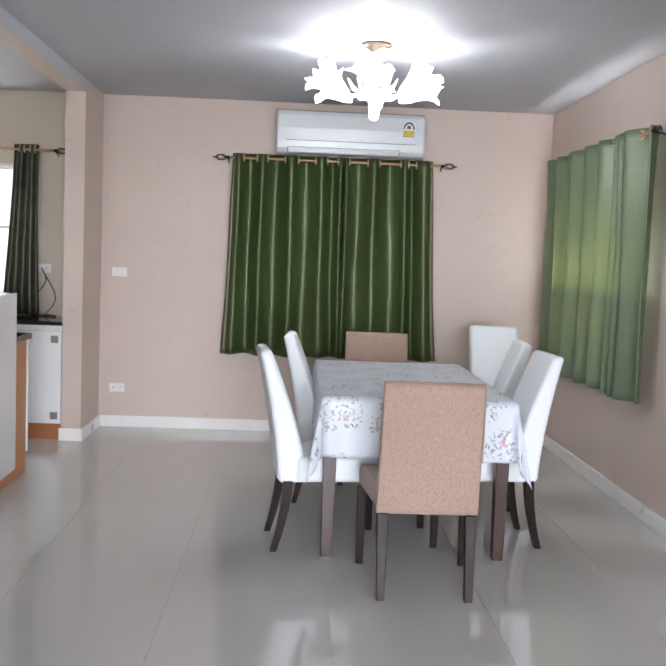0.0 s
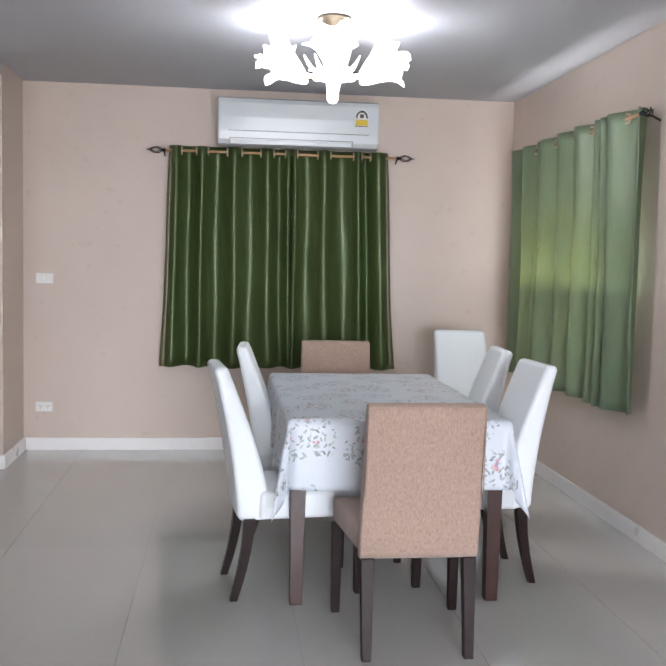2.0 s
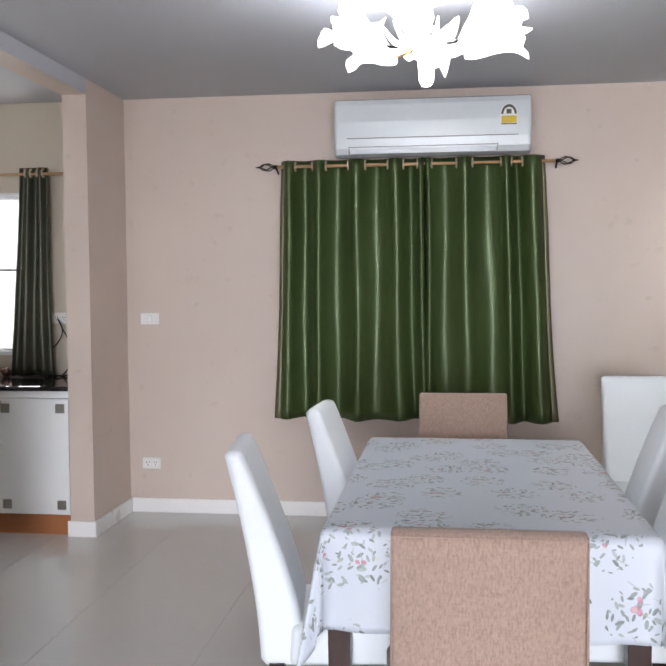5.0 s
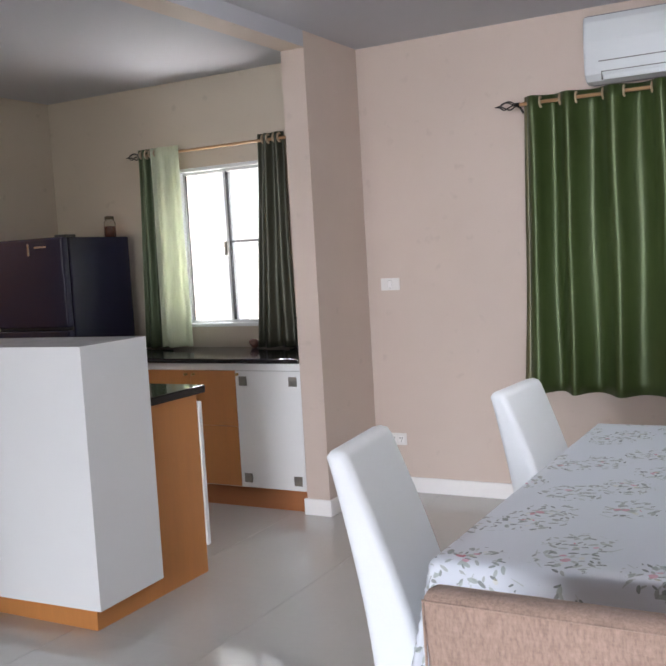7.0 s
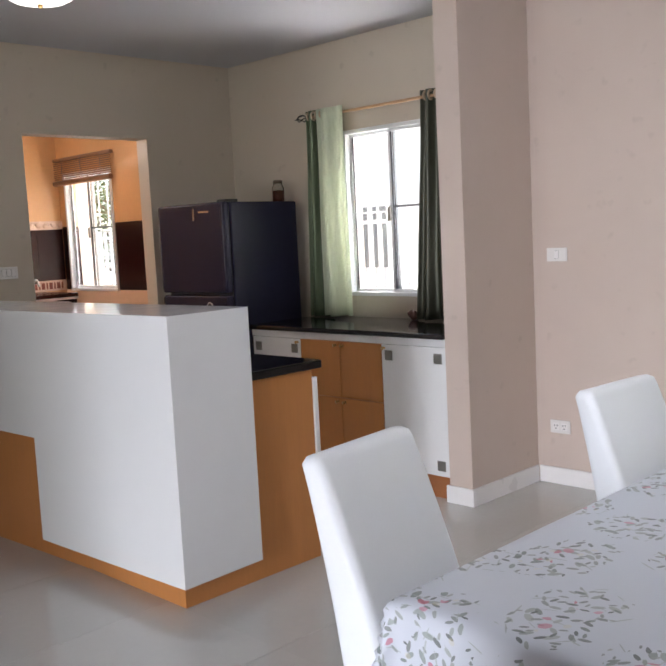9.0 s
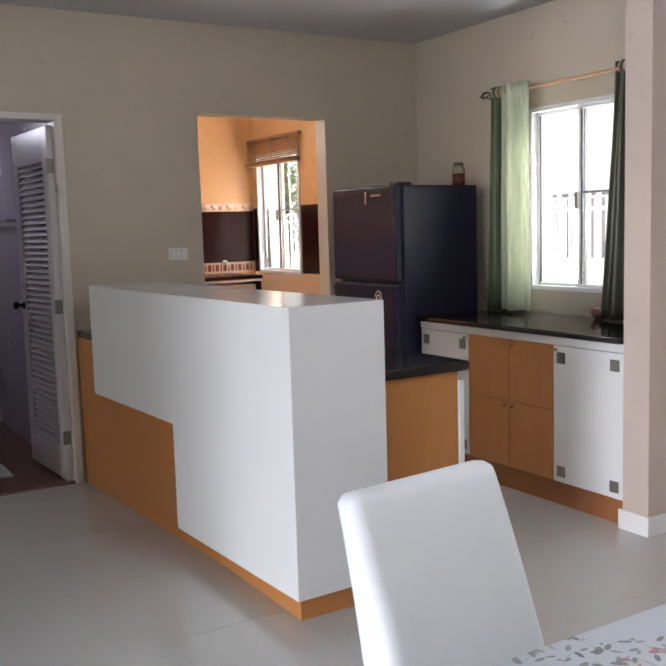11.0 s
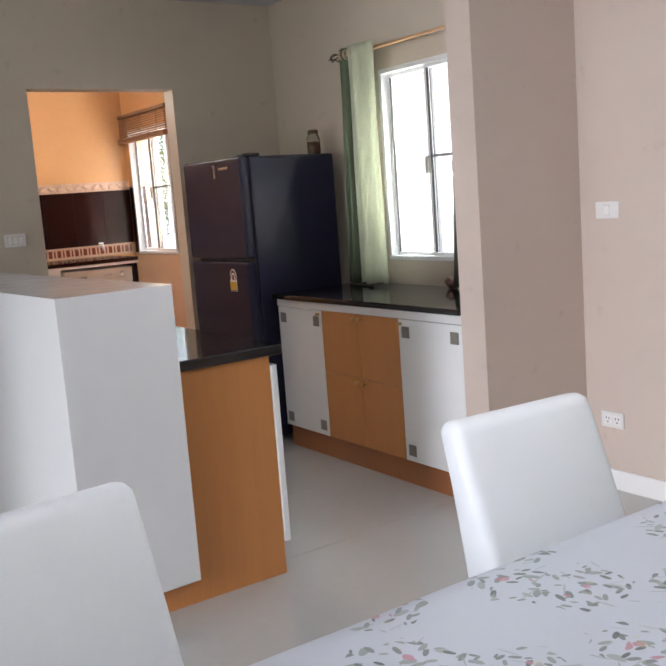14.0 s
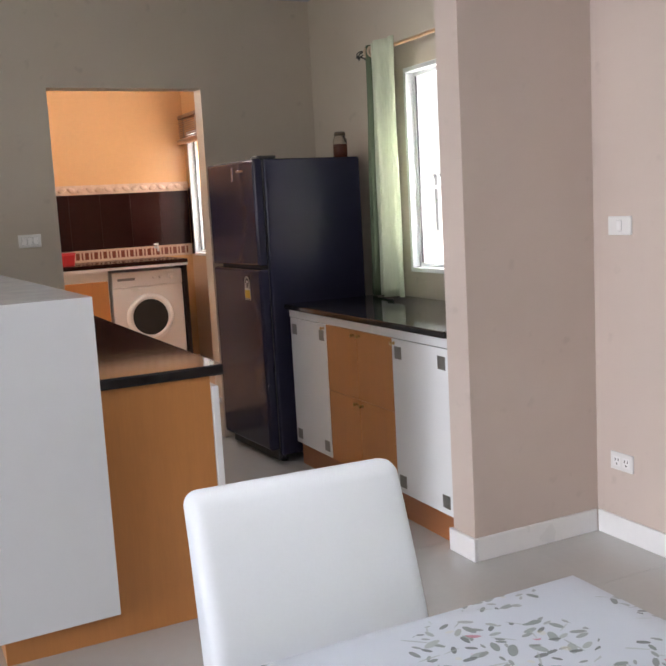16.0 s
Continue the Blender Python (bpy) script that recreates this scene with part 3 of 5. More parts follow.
kn = part("knob", lathe([(0.0, 0.0), (0.026, 0.0), (0.026, 0.006), (0.011, 0.010), (0.011, 0.030), (0.024, 0.040), (0.027, 0.052), (0.020, 0.064), (0.0, 0.067)], pose(LW - 0.05, 0, 0.98, 90, 0, 0), 20), IRON, door, "dark metal knob", smooth=True)
kn = part("knob", lathe([(0.0, 0.0), (0.026, 0.0), (0.026, 0.006), (0.011, 0.010), (0.011, 0.030), (0.024, 0.040), (0.027, 0.052), (0.020, 0.064), (0.0, 0.067)], pose(LW - 0.05, LT, 0.98, -90, 0, 0), 20), IRON, door, "dark metal knob", smooth=True)
for z in (0.25, 1.0, 1.78):
    part("hinge", box(-0.003, 0.0, 0.002, LT + 0.010, z - 0.04, z + 0.04, 0.001), INLAY, door, "grey steel hinge")
part("bottom_panel", box(0.13, LW - 0.13, LT, LT + 0.004, 0.05, 0.165, 0.002), DOOR_PAINT, door)

# ---- kitchen: peninsula with raised white bar ----
isl = thing("peninsula_cabinet", "orange laminate kitchen peninsula with white doors", "cabinet")
part("body", box(-3.855, -1.497, 5.275, 6.008, 0.0, 0.835, 0.002), ORANGE, isl)
fp = bmesh.new()
lo_, hi_ = ([fp.verts.new((x, y, z)) for x, y in ((-3.855, 5.187), (-2.2, 5.2745), (-3.855, 5.2745))] for z in (0.0, 0.835))
fp.faces.new(lo_[::-1]), fp.faces.new(hi_)
for i in range(3):
    fp.faces.new((lo_[i], lo_[(i + 1) % 3], hi_[(i + 1) % 3], hi_[i]))
part("front_panel", fp, ORANGE, isl)
for i in range(4):
    x1 = -1.490 - i * 0.585
    dr = part("door", box(x1 - 0.575, x1, 6.010, 6.034, 0.125, 0.80, 0.002), WHITE, isl, "white laminate door")
    part("knob", lathe([(0.0, 0), (0.008, 0), (0.006, 0.012), (0.011, 0.022), (0.0, 0.026)], pose(x1 - 0.05, 6.034, 0.74, -90, 0, 0), 12), STEEL, dr, smooth=True)
wt = add_box(box(-3.862, -1.477, 5.29, 6.055, 0.837, 0.874, 0.006), -3.862, -3.50, 5.185, 5.289, 0.837, 0.874, 0.004)
tagged(part("peninsula_worktop", wt, GRANITE), "polished black granite worktop on the peninsula", "worktop")
bar = thing("bar_panel", "white laminate raised bar counter with stepped front", "bar counter")
yaw_bar = pose(-1.433, 5.232, 0, 0, 0, 2.2)
bar.matrix_basis = yaw_bar
# stepped front: full height near the end, high band over the rest
bm = bmesh.new()
add_box(bm, -1.03, 0.0, 0.0, 0.042, 0.103, 1.143)
add_box(bm, -2.045, -1.03, 0.0, 0.042, 0.573, 1.143)
part("front_panel", bm, BAR_WHITE, bar)
part("end_panel", box(-0.042, 0.0, 0.0421, 0.40, 0.103, 1.1428), BAR_WHITE, bar)
part("top", box(-2.045, -0.0421, 0.0421, 0.40, 1.1005, 1.143), BAR_WHITE, bar)
part("back_panel", box(-2.045, -0.0425, 0.36, 0.3995, 0.880, 1.100, 0.002), BAR_WHITE, bar)


# ---- kitchen: window counter ----
def base_unit(name, x0, x1, label, leaves, material):
    u = thing(name, label, "cabinet")
    part("body", box(x0 + 0.001, x1 - 0.001, 7.006, YB - 0.002, 0.118, 0.806, 0.001), WHITE, u)
    for a, b, z0, z1, knob in leaves:
        dr = part("door", box(a + 0.0015, b - 0.0015, 6.985, 7.005, z0 + 0.0015, z1 - 0.0015, 0.0015), material, u)
        if material is WHITE:
            s = 0.054
            for cx in (a + 0.052, b - 0.052):
                for cz in (z0 + 0.055, z1 - 0.060):
                    part("inlay", box(cx - s / 2, cx + s / 2, 6.9825, 6.986, cz - s / 2, cz + s / 2, 0.001), INLAY, dr, "grey square inlay")
        if knob:
            part("knob", lathe([(0.0, 0), (0.008, 0), (0.005, 0.010), (0.010, 0.018), (0.0, 0.023)], pose(knob[0], 6.985, knob[1], 90, 0, 0), 12), BRASS, dr, smooth=True)
    return u


base_unit("base_cabinet", -3.04, -2.609, "white laminate base cabinet with grey square inlays", [(-3.04, -2.609, 0.125, 0.806, (-2.632, 0.785))], WHITE)
base_unit("base_cabinet", -2.609, -1.965, "orange laminate base cabinet with four doors", [
    (-2.609, -2.287, 0.479, 0.806, (-2.315, 0.782)), (-2.287, -1.965, 0.479, 0.806, (-2.259, 0.782)),
    (-2.609, -2.287, 0.125, 0.479, (-2.315, 0.455)), (-2.287, -1.965, 0.125, 0.479, (-2.259, 0.455))], ORANGE)
base_unit("base_cabinet", -1.965, -1.525, "white laminate base cabinet with grey square inlays", [(-1.965, -1.525, 0.125, 0.806, (-1.945, 0.785))], WHITE)
tagged(part("cabinet_plinth", box(-3.035, -1.525, 7.012, 7.03, 0, 0.1175, 0.001), KICK), "reddish brown laminate plinth under the cabinets", "plinth")
tagged(part("counter_edge_board", box(-3.045, -1.523, 6.984, 7.004, 0.808, 0.848, 0.002), WHITE), "white laminate band below the worktop", "edge board")
tagged(part("kitchen_worktop", box(-3.06, -1.521, 6.962, YB - 0.001, 0.849, 0.877, 0.006), GRANITE), "polished black granite kitchen worktop", "worktop")

# fridge
fr = thing("fridge", "dark navy two-door fridge freezer beside the doorway", "fridge", at=pose(-3.10, 6.855, 0, 0, 0, 3.0))
FW, FD = 0.645, 0.65
part("body", box(-FW, 0, 0.062, FD, 0.04, 1.645, 0.012, 3), FRIDGE, fr)
for z0, z1, nm in ((0.075, 1.066, "lower_door"), (1.082, 1.648, "upper_door")):
    bm = bmesh.new()
    add_box(bm, -FW + 0.002, -0.002, 0.0, 0.055, z0, z1, 0.014, 3)
    dr = part(nm, bm, FRIDGE, fr)
    part("edge_trim", box(-FW - 0.003, -FW + 0.0015, 0.006, 0.05, z0 + 0.02, z1 - 0.02, 0.002), FRIDGE_TRIM, dr, "silver edge trim")
    part("handle", box(-0.030, -0.0065, -0.006, 0.004, z0 + 0.015, z1 - 0.015, 0.004), FRIDGE, dr)
part("gasket", box(-FW + 0.015, -0.015, 0.0555, 0.0615, 0.08, 1.64), RUBBER, fr)
part("hinge_cover", box(-0.09, -0.01, 0.03, 0.14, 1.6455, 1.662, 0.005), BLACK, fr)
part("badge", box(-0.235, -0.135, -0.0015, 0.003, 1.585, 1.597, 0.0005), FRIDGE_TRIM, fr, "small silver badge")
part("lock_plate", box(-0.292, -0.275, -0.003, 0.003, 1.540, 1.615, 0.002), FRIDGE_TRIM, fr)
part("kick_grille", box(-FW + 0.02, -0.02, 0.05, 0.07, 0.012, 0.07, 0.003), BLACK, fr)
for x in (-0.05, -FW + 0.05):
    for y in (0.10, FD - 0.06):
        part("foot", lathe([(0.0, 0.0), (0.022, 0.0), (0.022, 0.012), (0.012, 0.016), (0.012, 0.041), (0, 0.041)], pose(x, y, 0), 12), BLACK, fr)
st = tagged(new("energy_sticker"), "yellow and white energy label stuck on the fridge door", "sticker")
st.matrix_basis = pose(-3.10, 6.855, 0, 0, 0, 3.0)


def energy_label(parent, cx, y, z0, wdt, hgt):
    """Arched white label with a yellow panel and an arched emblem, facing -y."""
    bm = bmesh.new()
    pts = [(-wdt / 2, 0), (wdt / 2, 0), (wdt / 2, hgt * 0.62)] + [(math.cos(a) * wdt / 2, hgt * 0.62 + math.sin(a) * hgt * 0.38) for a in arc(lambda t: t * math.pi, 13)[1:]]
    lo = [bm.verts.new((cx + a, y, z0 + b)) for a, b in pts]
    hi = [bm.verts.new((cx + a, y - 0.001, z0 + b)) for a, b in pts]
    bm.faces.new(hi)
    for i in range(len(pts)):
        j = (i + 1) % len(pts)
        bm.faces.new((lo[i], lo[j], hi[j], hi[i]))
    part("paper", bm, PLASTIC, parent)
    part("yellow_panel", box(cx - wdt * 0.45, cx + wdt * 0.45, y - 0.002, y - 0.001, z0 + hgt * 0.08, z0 + hgt * 0.42), YELLOW, parent)
    part("dark_band", box(cx - wdt * 0.48, cx + wdt * 0.48, y - 0.0021, y - 0.001, z0 + 0.002, z0 + hgt * 0.06), INK, parent)
    ring = bmesh.new()
    for k in range(10):
        a, b = math.pi * k / 10, math.pi * (k + 1) / 10
        q = [(math.cos(t) * wdt * r, hgt * 0.50 + math.sin(t) * hgt * r * 0.98) for t, r in ((a, 0.47), (b, 0.47), (b, 0.34), (a, 0.34))]
        ring.faces.new([ring.verts.new((cx + u, y - 0.0018, z0 + v)) for u, v in q])
    add_box(ring, cx - wdt * 0.15, cx + wdt * 0.15, y - 0.0018, y - 0.001, z0 + hgt * 0.52, z0 + hgt * 0.74)
    part("emblem", ring, INK, parent)


energy_label(st, -0.175, -0.0008, 0.895, 0.072, 0.130)

# jar on the fridge
jar = thing("spice_jar", "small glass jar with brown contents on the fridge", "jar", at=pose(-3.235, 7.44, 1.6455))
part("glass", lathe([(0.0, 0.001), (0.036, 0.0), (0.040, 0.010), (0.040, 0.095), (0.030, 0.112), (0.028, 0.120)], seg=24), glass("jar_glass", (0.9, 0.88, 0.84), 0.05), jar, smooth=True)
part("contents", lathe([(0.0, 0.004), (0.036, 0.004), (0.036, 0.070), (0.0, 0.074)], seg=24), BORDER_DARK, jar, smooth=True)
part("lid", lathe([(0.0, 0.142), (0.026, 0.142), (0.032, 0.136), (0.032, 0.1205), (0.0, 0.1205)], seg=24), DULL_BRASS, jar, "dull metal lid", smooth=True)

# small brown ornament, cord and hob ring on the counter
orn = bmesh.new()
bmesh.ops.create_icosphere(orn, subdivisions=3, radius=0.032)
for v in orn.verts:
    v.co *= 1 + 0.35 * noise.noise(v.co * 40)
    v.co.z = max(v.co.z, -0.03)
o = tagged(part("ornament", orn, ORNAMENT, smooth=True), "small lumpy dark brown ornament on the worktop", "ornament")
o.matrix_basis = pose(-2.17, 7.515, 0.906)
cord = bmesh.new()
add_tube(cord, arc(lambda t: (-1.83 + 0.16 * math.sin(t * 3.0) * (0.4 + 0.6 * t), 7.555 - 0.05 * math.sin(t * 3.1), 1.25 - 0.365 * t), 24), 0.004, 6)
add_tube(cord, arc(lambda t: (-1.83 - 0.05 * t + 0.05 * math.sin(t * 6), 7.553 - 0.03 * math.sin(t * 3.1), 1.25 - 0.365 * t), 24), 0.004, 6)
add_tube(cord, arc(lambda t: (-1.90 + 0.20 * t, 7.50 + 0.02 * math.sin(t * 12), 0.8845 + 0.003 * math.sin(t * 30)), 24), 0.006, 6)
tagged(part("power_cord", cord, BLACK, smooth=True), "black power cord hanging from the wall socket", "cord")

# kitchen ceiling lamp
kl = thing("ceiling_lamp", "round lit opal glass ceiling lamp", "ceiling lamp", at=pose(-2.58, 5.46, ZC))
part("base", lathe([(0.0, 0.0), (0.15, 0.0), (0.15, -0.025), (0.0, -0.025)], seg=40), STEEL, kl)
part("dome", lathe([(0.185, -0.026), (0.19, -0.034), (0.17, -0.070), (0.12, -0.098), (0.05, -0.112), (0.0, -0.114)], seg=48), DOME, kl, "lit opal glass dome", smooth=True)
part("finial", lathe([(0.012, -0.112), (0.014, -0.120), (0.006, -0.130), (0.0, -0.131)], seg=16), BRASS, kl, smooth=True)
# this copy is made up, a fitting for the utility fill bulb
copy_thing(kl, pose(-5.05, 6.05, 2.498))
lamp("ceiling_lamp_bulb", "POINT", pose(-2.58, 5.46, ZC - 0.18), 0.6, (1.0, 0.96, 0.9), radius=0.10)


# ---- wall switches and sockets ----
def plate(name, label, category, m, holes):
    s = thing(name, label, category, at=m)
    part("plate", box(-0.06, 0.06, -0.009, 0, -0.036, 0.036, 0.003), PLASTIC, s)
    for x in holes:
        if category == "socket":
            b = bmesh.new()
            for dx in (-0.008, 0.008):
                add_box(b, x + dx - 0.002, x + dx + 0.002, -0.0096, -0.006, 0.001, 0.012)
            add_box(b, x - 0.003, x + 0.003, -0.0096, -0.006, -0.014, -0.007)
            part("outlet", box(x - 0.021, x + 0.021, -0.0092, -0.004, -0.022, 0.022, 0.002), SKIRTING, s)
            part("slot", b, BLACK, s)
        else:
            part("rocker_gap", box(x - 0.0128, x + 0.0128, -0.0093, -0.004, -0.0208, 0.0208), PLASTIC_GREY, s)
            part("rocker", box(x - 0.012, x + 0.012, -0.012, -0.004, -0.020, 0.020, 0.002), SKIRTING, s)
    return s


plate("wall_switch", "white plastic wall switch plate", "switch", pose(-1.228, YB, 1.246), (0.0,))
plate("wall_socket", "white plastic double wall socket", "socket", pose(-1.232, YB, 0.318), (-0.025, 0.025))
plate("wall_socket", "white plastic double wall socket above the counter", "socket", pose(-1.825, YB, 1.25), (-0.025, 0.025))
plate("wall_switch", "white plastic triple wall switch plate", "switch", pose(XL, 5.813, 1.28, 0, 0, 90), (-0.03, 0.0, 0.03))


# ---- dining: air conditioner ----
ac = thing("air_conditioner", "glossy white wall-mounted split air conditioner", "air conditioner", at=pose(0.563, YB, 0.012))
bm = bmesh.new()
sect = [(0.0, 2.215), (-0.10, 2.205), (-0.155, 2.215), (-0.185, 2.245), (-0.195, 2.30), (-0.198, 2.40), (-0.190, 2.50), (-0.175, 2.530), (-0.14, 2.542), (0.0, 2.545)]
rows_ = []
for x, s in ((-0.575, 0.94), (-0.568, 0.985), (-0.555, 1.0), (0.555, 1.0), (0.568, 0.985), (0.575, 0.94)):
    rows_.append([bm.verts.new((x, y * s, 2.375 + (z - 2.375) * (0.5 + s / 2))) for y, z in sect])
for a, b in zip(rows_, rows_[1:]):
    for i in range(len(sect) - 1):
        bm.faces.new((a[i], a[i + 1], b[i + 1], b[i]))
bm.faces.new(rows_[0][::-1])
bm.faces.new(rows_[-1])
bmesh.ops.recalc_face_normals(bm, faces=bm.faces)
part("body", bm, AC_WHITE, ac, smooth=False)
part("panel_seam", box(-0.50, 0.50, -0.1990, -0.190, 2.302, 2.307), PLASTIC_GREY, ac, "grey seam")
vf = bmesh.new()
add_box(vf, -0.49, 0.385, -0.193, -0.186, 2.252, 2.256)
add_box(vf, -0.49, -0.486, -0.190, -0.170, 2.216, 2.252)
add_box(vf, 0.381, 0.385, -0.190, -0.170, 2.216, 2.262)
part("outlet_seam", vf, PLASTIC_GREY, ac)
part("vane", box(-0.483, 0.378, -0.182, -0.160, 2.213, 2.246, 0.006), AC_WHITE, ac)
es = tagged(new("energy_sticker"), "yellow and white energy label on the air conditioner", "sticker")
energy_label(es, 0.563 + 0.446, YB - 0.1985, 2.372, 0.095, 0.122)


# ---- curtains ----
def curtain(name, label, half_waves, z0, z1, m, material, flare=1.0, amp=0.042, rings=True, lean=0.0, seed=1, hem=0, sheets=False, first=1):
    """An eyelet curtain that hangs along local x from the listed half-wave widths; the rod runs through its waves."""
    c = thing(name, label, "curtain", at=m)
    rng = random.Random(seed)
    total = sum(half_waves)
    stations, x, sign = [], 0.0, first
    for wdt in half_waves:
        n_ = 10
        for k in range(n_):
            t = k / n_
            if sheets:
                w = -math.cos(math.pi * t / 0.8) if t < 0.8 else math.cos(math.pi * (t - 0.8) / 0.2)
                stations.append((x + wdt * t, w * min(1.0, 0.35 + wdt / 0.25)))
            else:
                stations.append((x + wdt * t, sign * math.sin(math.pi * t) * min(1.0, wdt / 0.075)))
        x += wdt
        sign = -sign
    stations.append((total, 0.0))
    nz = 28
    bm = bmesh.new()
    grid = []
    jit = [rng.uniform(-1, 1) for _ in range(8)]
    for j in range(nz + 1):
        v = j / nz
        z = z1 + (z0 - z1) * v
        row = []
        for u, w in stations:
            spread = 1 + (flare - 1) * v ** 1.5
            xx = (u - total / 2) * spread + total / 2 + lean * v
            xx += 0.006 * v * math.sin(u * 23 + jit[0] * 3) + 0.004 * v * math.sin(v * 5 + u * 11 + jit[1])
            a = amp * (1 + 0.30 * v * math.sin(u * 9 + jit[2] * 4)) * (1 - 0.18 * math.sin(v * 3.1)) * (1 - 0.22 * v)
            yy = w * a + 0.010 * v * math.sin(u * 6 + jit[3] * 5) + 0.0025 * math.sin(v * 9 + u * 37)
            zz = z + (0.004 * math.sin(u * 9 + jit[4]) + 0.003 * w) * v + 0.004 * w * (1 - v)
            row.append(bm.verts.new((xx, yy, zz)))
        grid.append(row)
    grid_at = [(tuple(row[0].co), tuple(row[-1].co)) for row in grid]
    for a, b in zip(grid, grid[1:]):
        for i in range(len(stations) - 1):
            bm.faces.new((a[i], a[i + 1], b[i + 1], b[i]))
    panel = part("panel", bm, material, c, smooth=True)
    if hem:
        hb = bmesh.new()
        for j in range(nz):
            q = []
            for jj, off in ((j, 0.0), (j, 0.030), (j + 1, 0.030), (j + 1, 0.0)):
                e = grid_at[jj][0 if hem < 0 else 1]
                vv = jj / nz
                q.append(hb.verts.new((e[0] + hem * off * (0.55 + 0.75 * vv + 0.12 * math.sin(vv * 7)), e[1] + off * 0.35, e[2])))
            hb.faces.new(q)
        bmesh.ops.remove_doubles(hb, verts=hb.verts, dist=1e-5)
        hp = part("hem", hb, HEM, c, "olive brown side hem", smooth=True)
        hp.modifiers.new("thickness", "SOLIDIFY").thickness = 0.0022
    sol = panel.modifiers.new("thickness", "SOLIDIFY")
    sol.thickness = 0.0022
    if sheets:
        x = 0.0
        for wdt in half_waves:
            if wdt > 0.14:
                b = bmesh.new()
                prof = [(0.024 + 0.008 * math.cos(a), 0.006 * math.sin(a)) for a in arc(lambda t: t * 2 * math.pi, 9)]
                add_lathe(b, prof, pose(x + wdt * 0.4, 0, z1 - 0.038, 90, 0, 24), 20)
                part("eyelet", b, EYELET, c, "pale tan eyelet ring", smooth=True)
            x += wdt
    elif rings:
        x = 0.0
        for wdt in half_waves[:-1]:
            x += wdt
            b = bmesh.new()
            prof = [(0.024 + 0.008 * math.cos(a), 0.006 * math.sin(a)) for a in arc(lambda t: t * 2 * math.pi, 9)]
            add_lathe(b, prof, pose(x, 0, z1 - 0.035, 0, 90, 0), 20)
            part("eyelet", b, EYELET, c, "pale tan eyelet ring", smooth=True)
    return c


def rod(name, length, m, material, tips=(True, True)):
    """A curtain rod along local x with dark twisted-cage finials and wall brackets."""
    r = thing(name, "curtain rod with dark iron cage finials", "curtain rod", at=m)
    part("pole", tube([(0, 0, 0), (length, 0, 0)], 0.0095, 14), material, r, smooth=True)
    for on, x, s in ((tips[0], 0.0, -1), (tips[1], length, 1)):
        if not on:
            continue
        b = bmesh.new()
        add_tube(b, [(x, 0, 0), (x + s * 0.025, 0, 0)], 0.012, 10)
        for k in range(4):
            a0 = k * math.pi / 2
            add_tube(b, arc(lambda t: (x + s * (0.022 + 0.088 * t), 0.026 * math.sin(math.pi * t) ** 0.8 * math.cos(a0 + 1.6 * t), 0.026 * math.sin(math.pi * t) ** 0.8 * math.sin(a0 + 1.6 * t)), 12), 0.0035, 5)
        add_tube(b, [(x + s * 0.105, 0, 0), (x + s * 0.135, 0, 0)], [0.007, 0.002], 8)
        part("finial", b, IRON, r, "dark iron cage finial", smooth=True)
        br = bmesh.new()
        add_tube(br, [(x + s * 0.012, 0, -0.004), (x + s * 0.012, 0.055, -0.01), (x + s * 0.012, 0.098, -0.03)], 0.006, 8)
        part("bracket", br, IRON, r, smooth=True)
    return r


HEM = satin("olive_hem", (0.115, 0.110, 0.045), (0.06, 0.06, 0.03), 0.03, 0.1)
ROD_Y = YB - 0.10
rod("curtain_rod", 1.66, pose(-0.375, ROD_Y, 2.172), POLE)
curtain("curtain", "green satin eyelet curtain drawn over the dining window", [0.073, 0.104, 0.083, 0.135, 0.104, 0.135, 0.094, 0.083, 0.042], 0.628, 2.207, pose(-0.335, ROD_Y, 0), SATIN, 1.06, amp=0.058, lean=0.0, seed=3, hem=-1, first=-1)
curtain("curtain", "green satin eyelet curtain with bunched folds at its edge", [0.042, 0.146, 0.094, 0.166, 0.062, 0.062, 0.114], 0.622, 2.207, pose(0.520, ROD_Y, 0), SATIN, 1.10, amp=0.058, lean=0.035, seed=5, hem=1, first=-1)

# east window: two panels lit from behind, sunlight also put into the cloth's colour
rod("curtain_rod", 1.80, pose(XR - 0.10, 7.02, 2.172, 0, 0, -90), POLE)
curtain("curtain", "green satin curtain, its paler colour standing in for sunlight", [0.24, 0.25, 0.10, 0.30], 0.66, 2.21, pose(XR - 0.10, 7.10, 0, 0, 0, -90), SATIN_LIT, 1.06, amp=0.060, seed=8, lean=-0.02, sheets=True)
curtain("curtain", "green satin curtain, its paler colour standing in for sunlight", [0.28, 0.24, 0.09, 0.11, 0.27], 0.66, 2.21, pose(XR - 0.10, 6.21, 0, 0, 0, -90), SATIN_LIT, 1.03, amp=0.062, seed=9, sheets=True)

# kitchen window
rod("curtain_rod", 1.22, pose(-2.955, YB - 0.10, 2.165), POLE)
curtain("curtain", "green satin curtain pushed to the window's side, shade in its colour", [0.035, 0.04, 0.035, 0.04, 0.04], 0.885, 2.205, pose(-2.985, YB - 0.10, 0), SATIN_SHADE, 1.25, amp=0.045, lean=-0.03, seed=12)
curtain("curtain", "pale lined edge of the green curtain, daylight put into its colour", [0.050, 0.085, 0.055, 0.040], 0.895, 2.200, pose(-2.850, YB - 0.140, 0), LINING, 1.10, amp=0.034, rings=False, lean=0.012, seed=13)
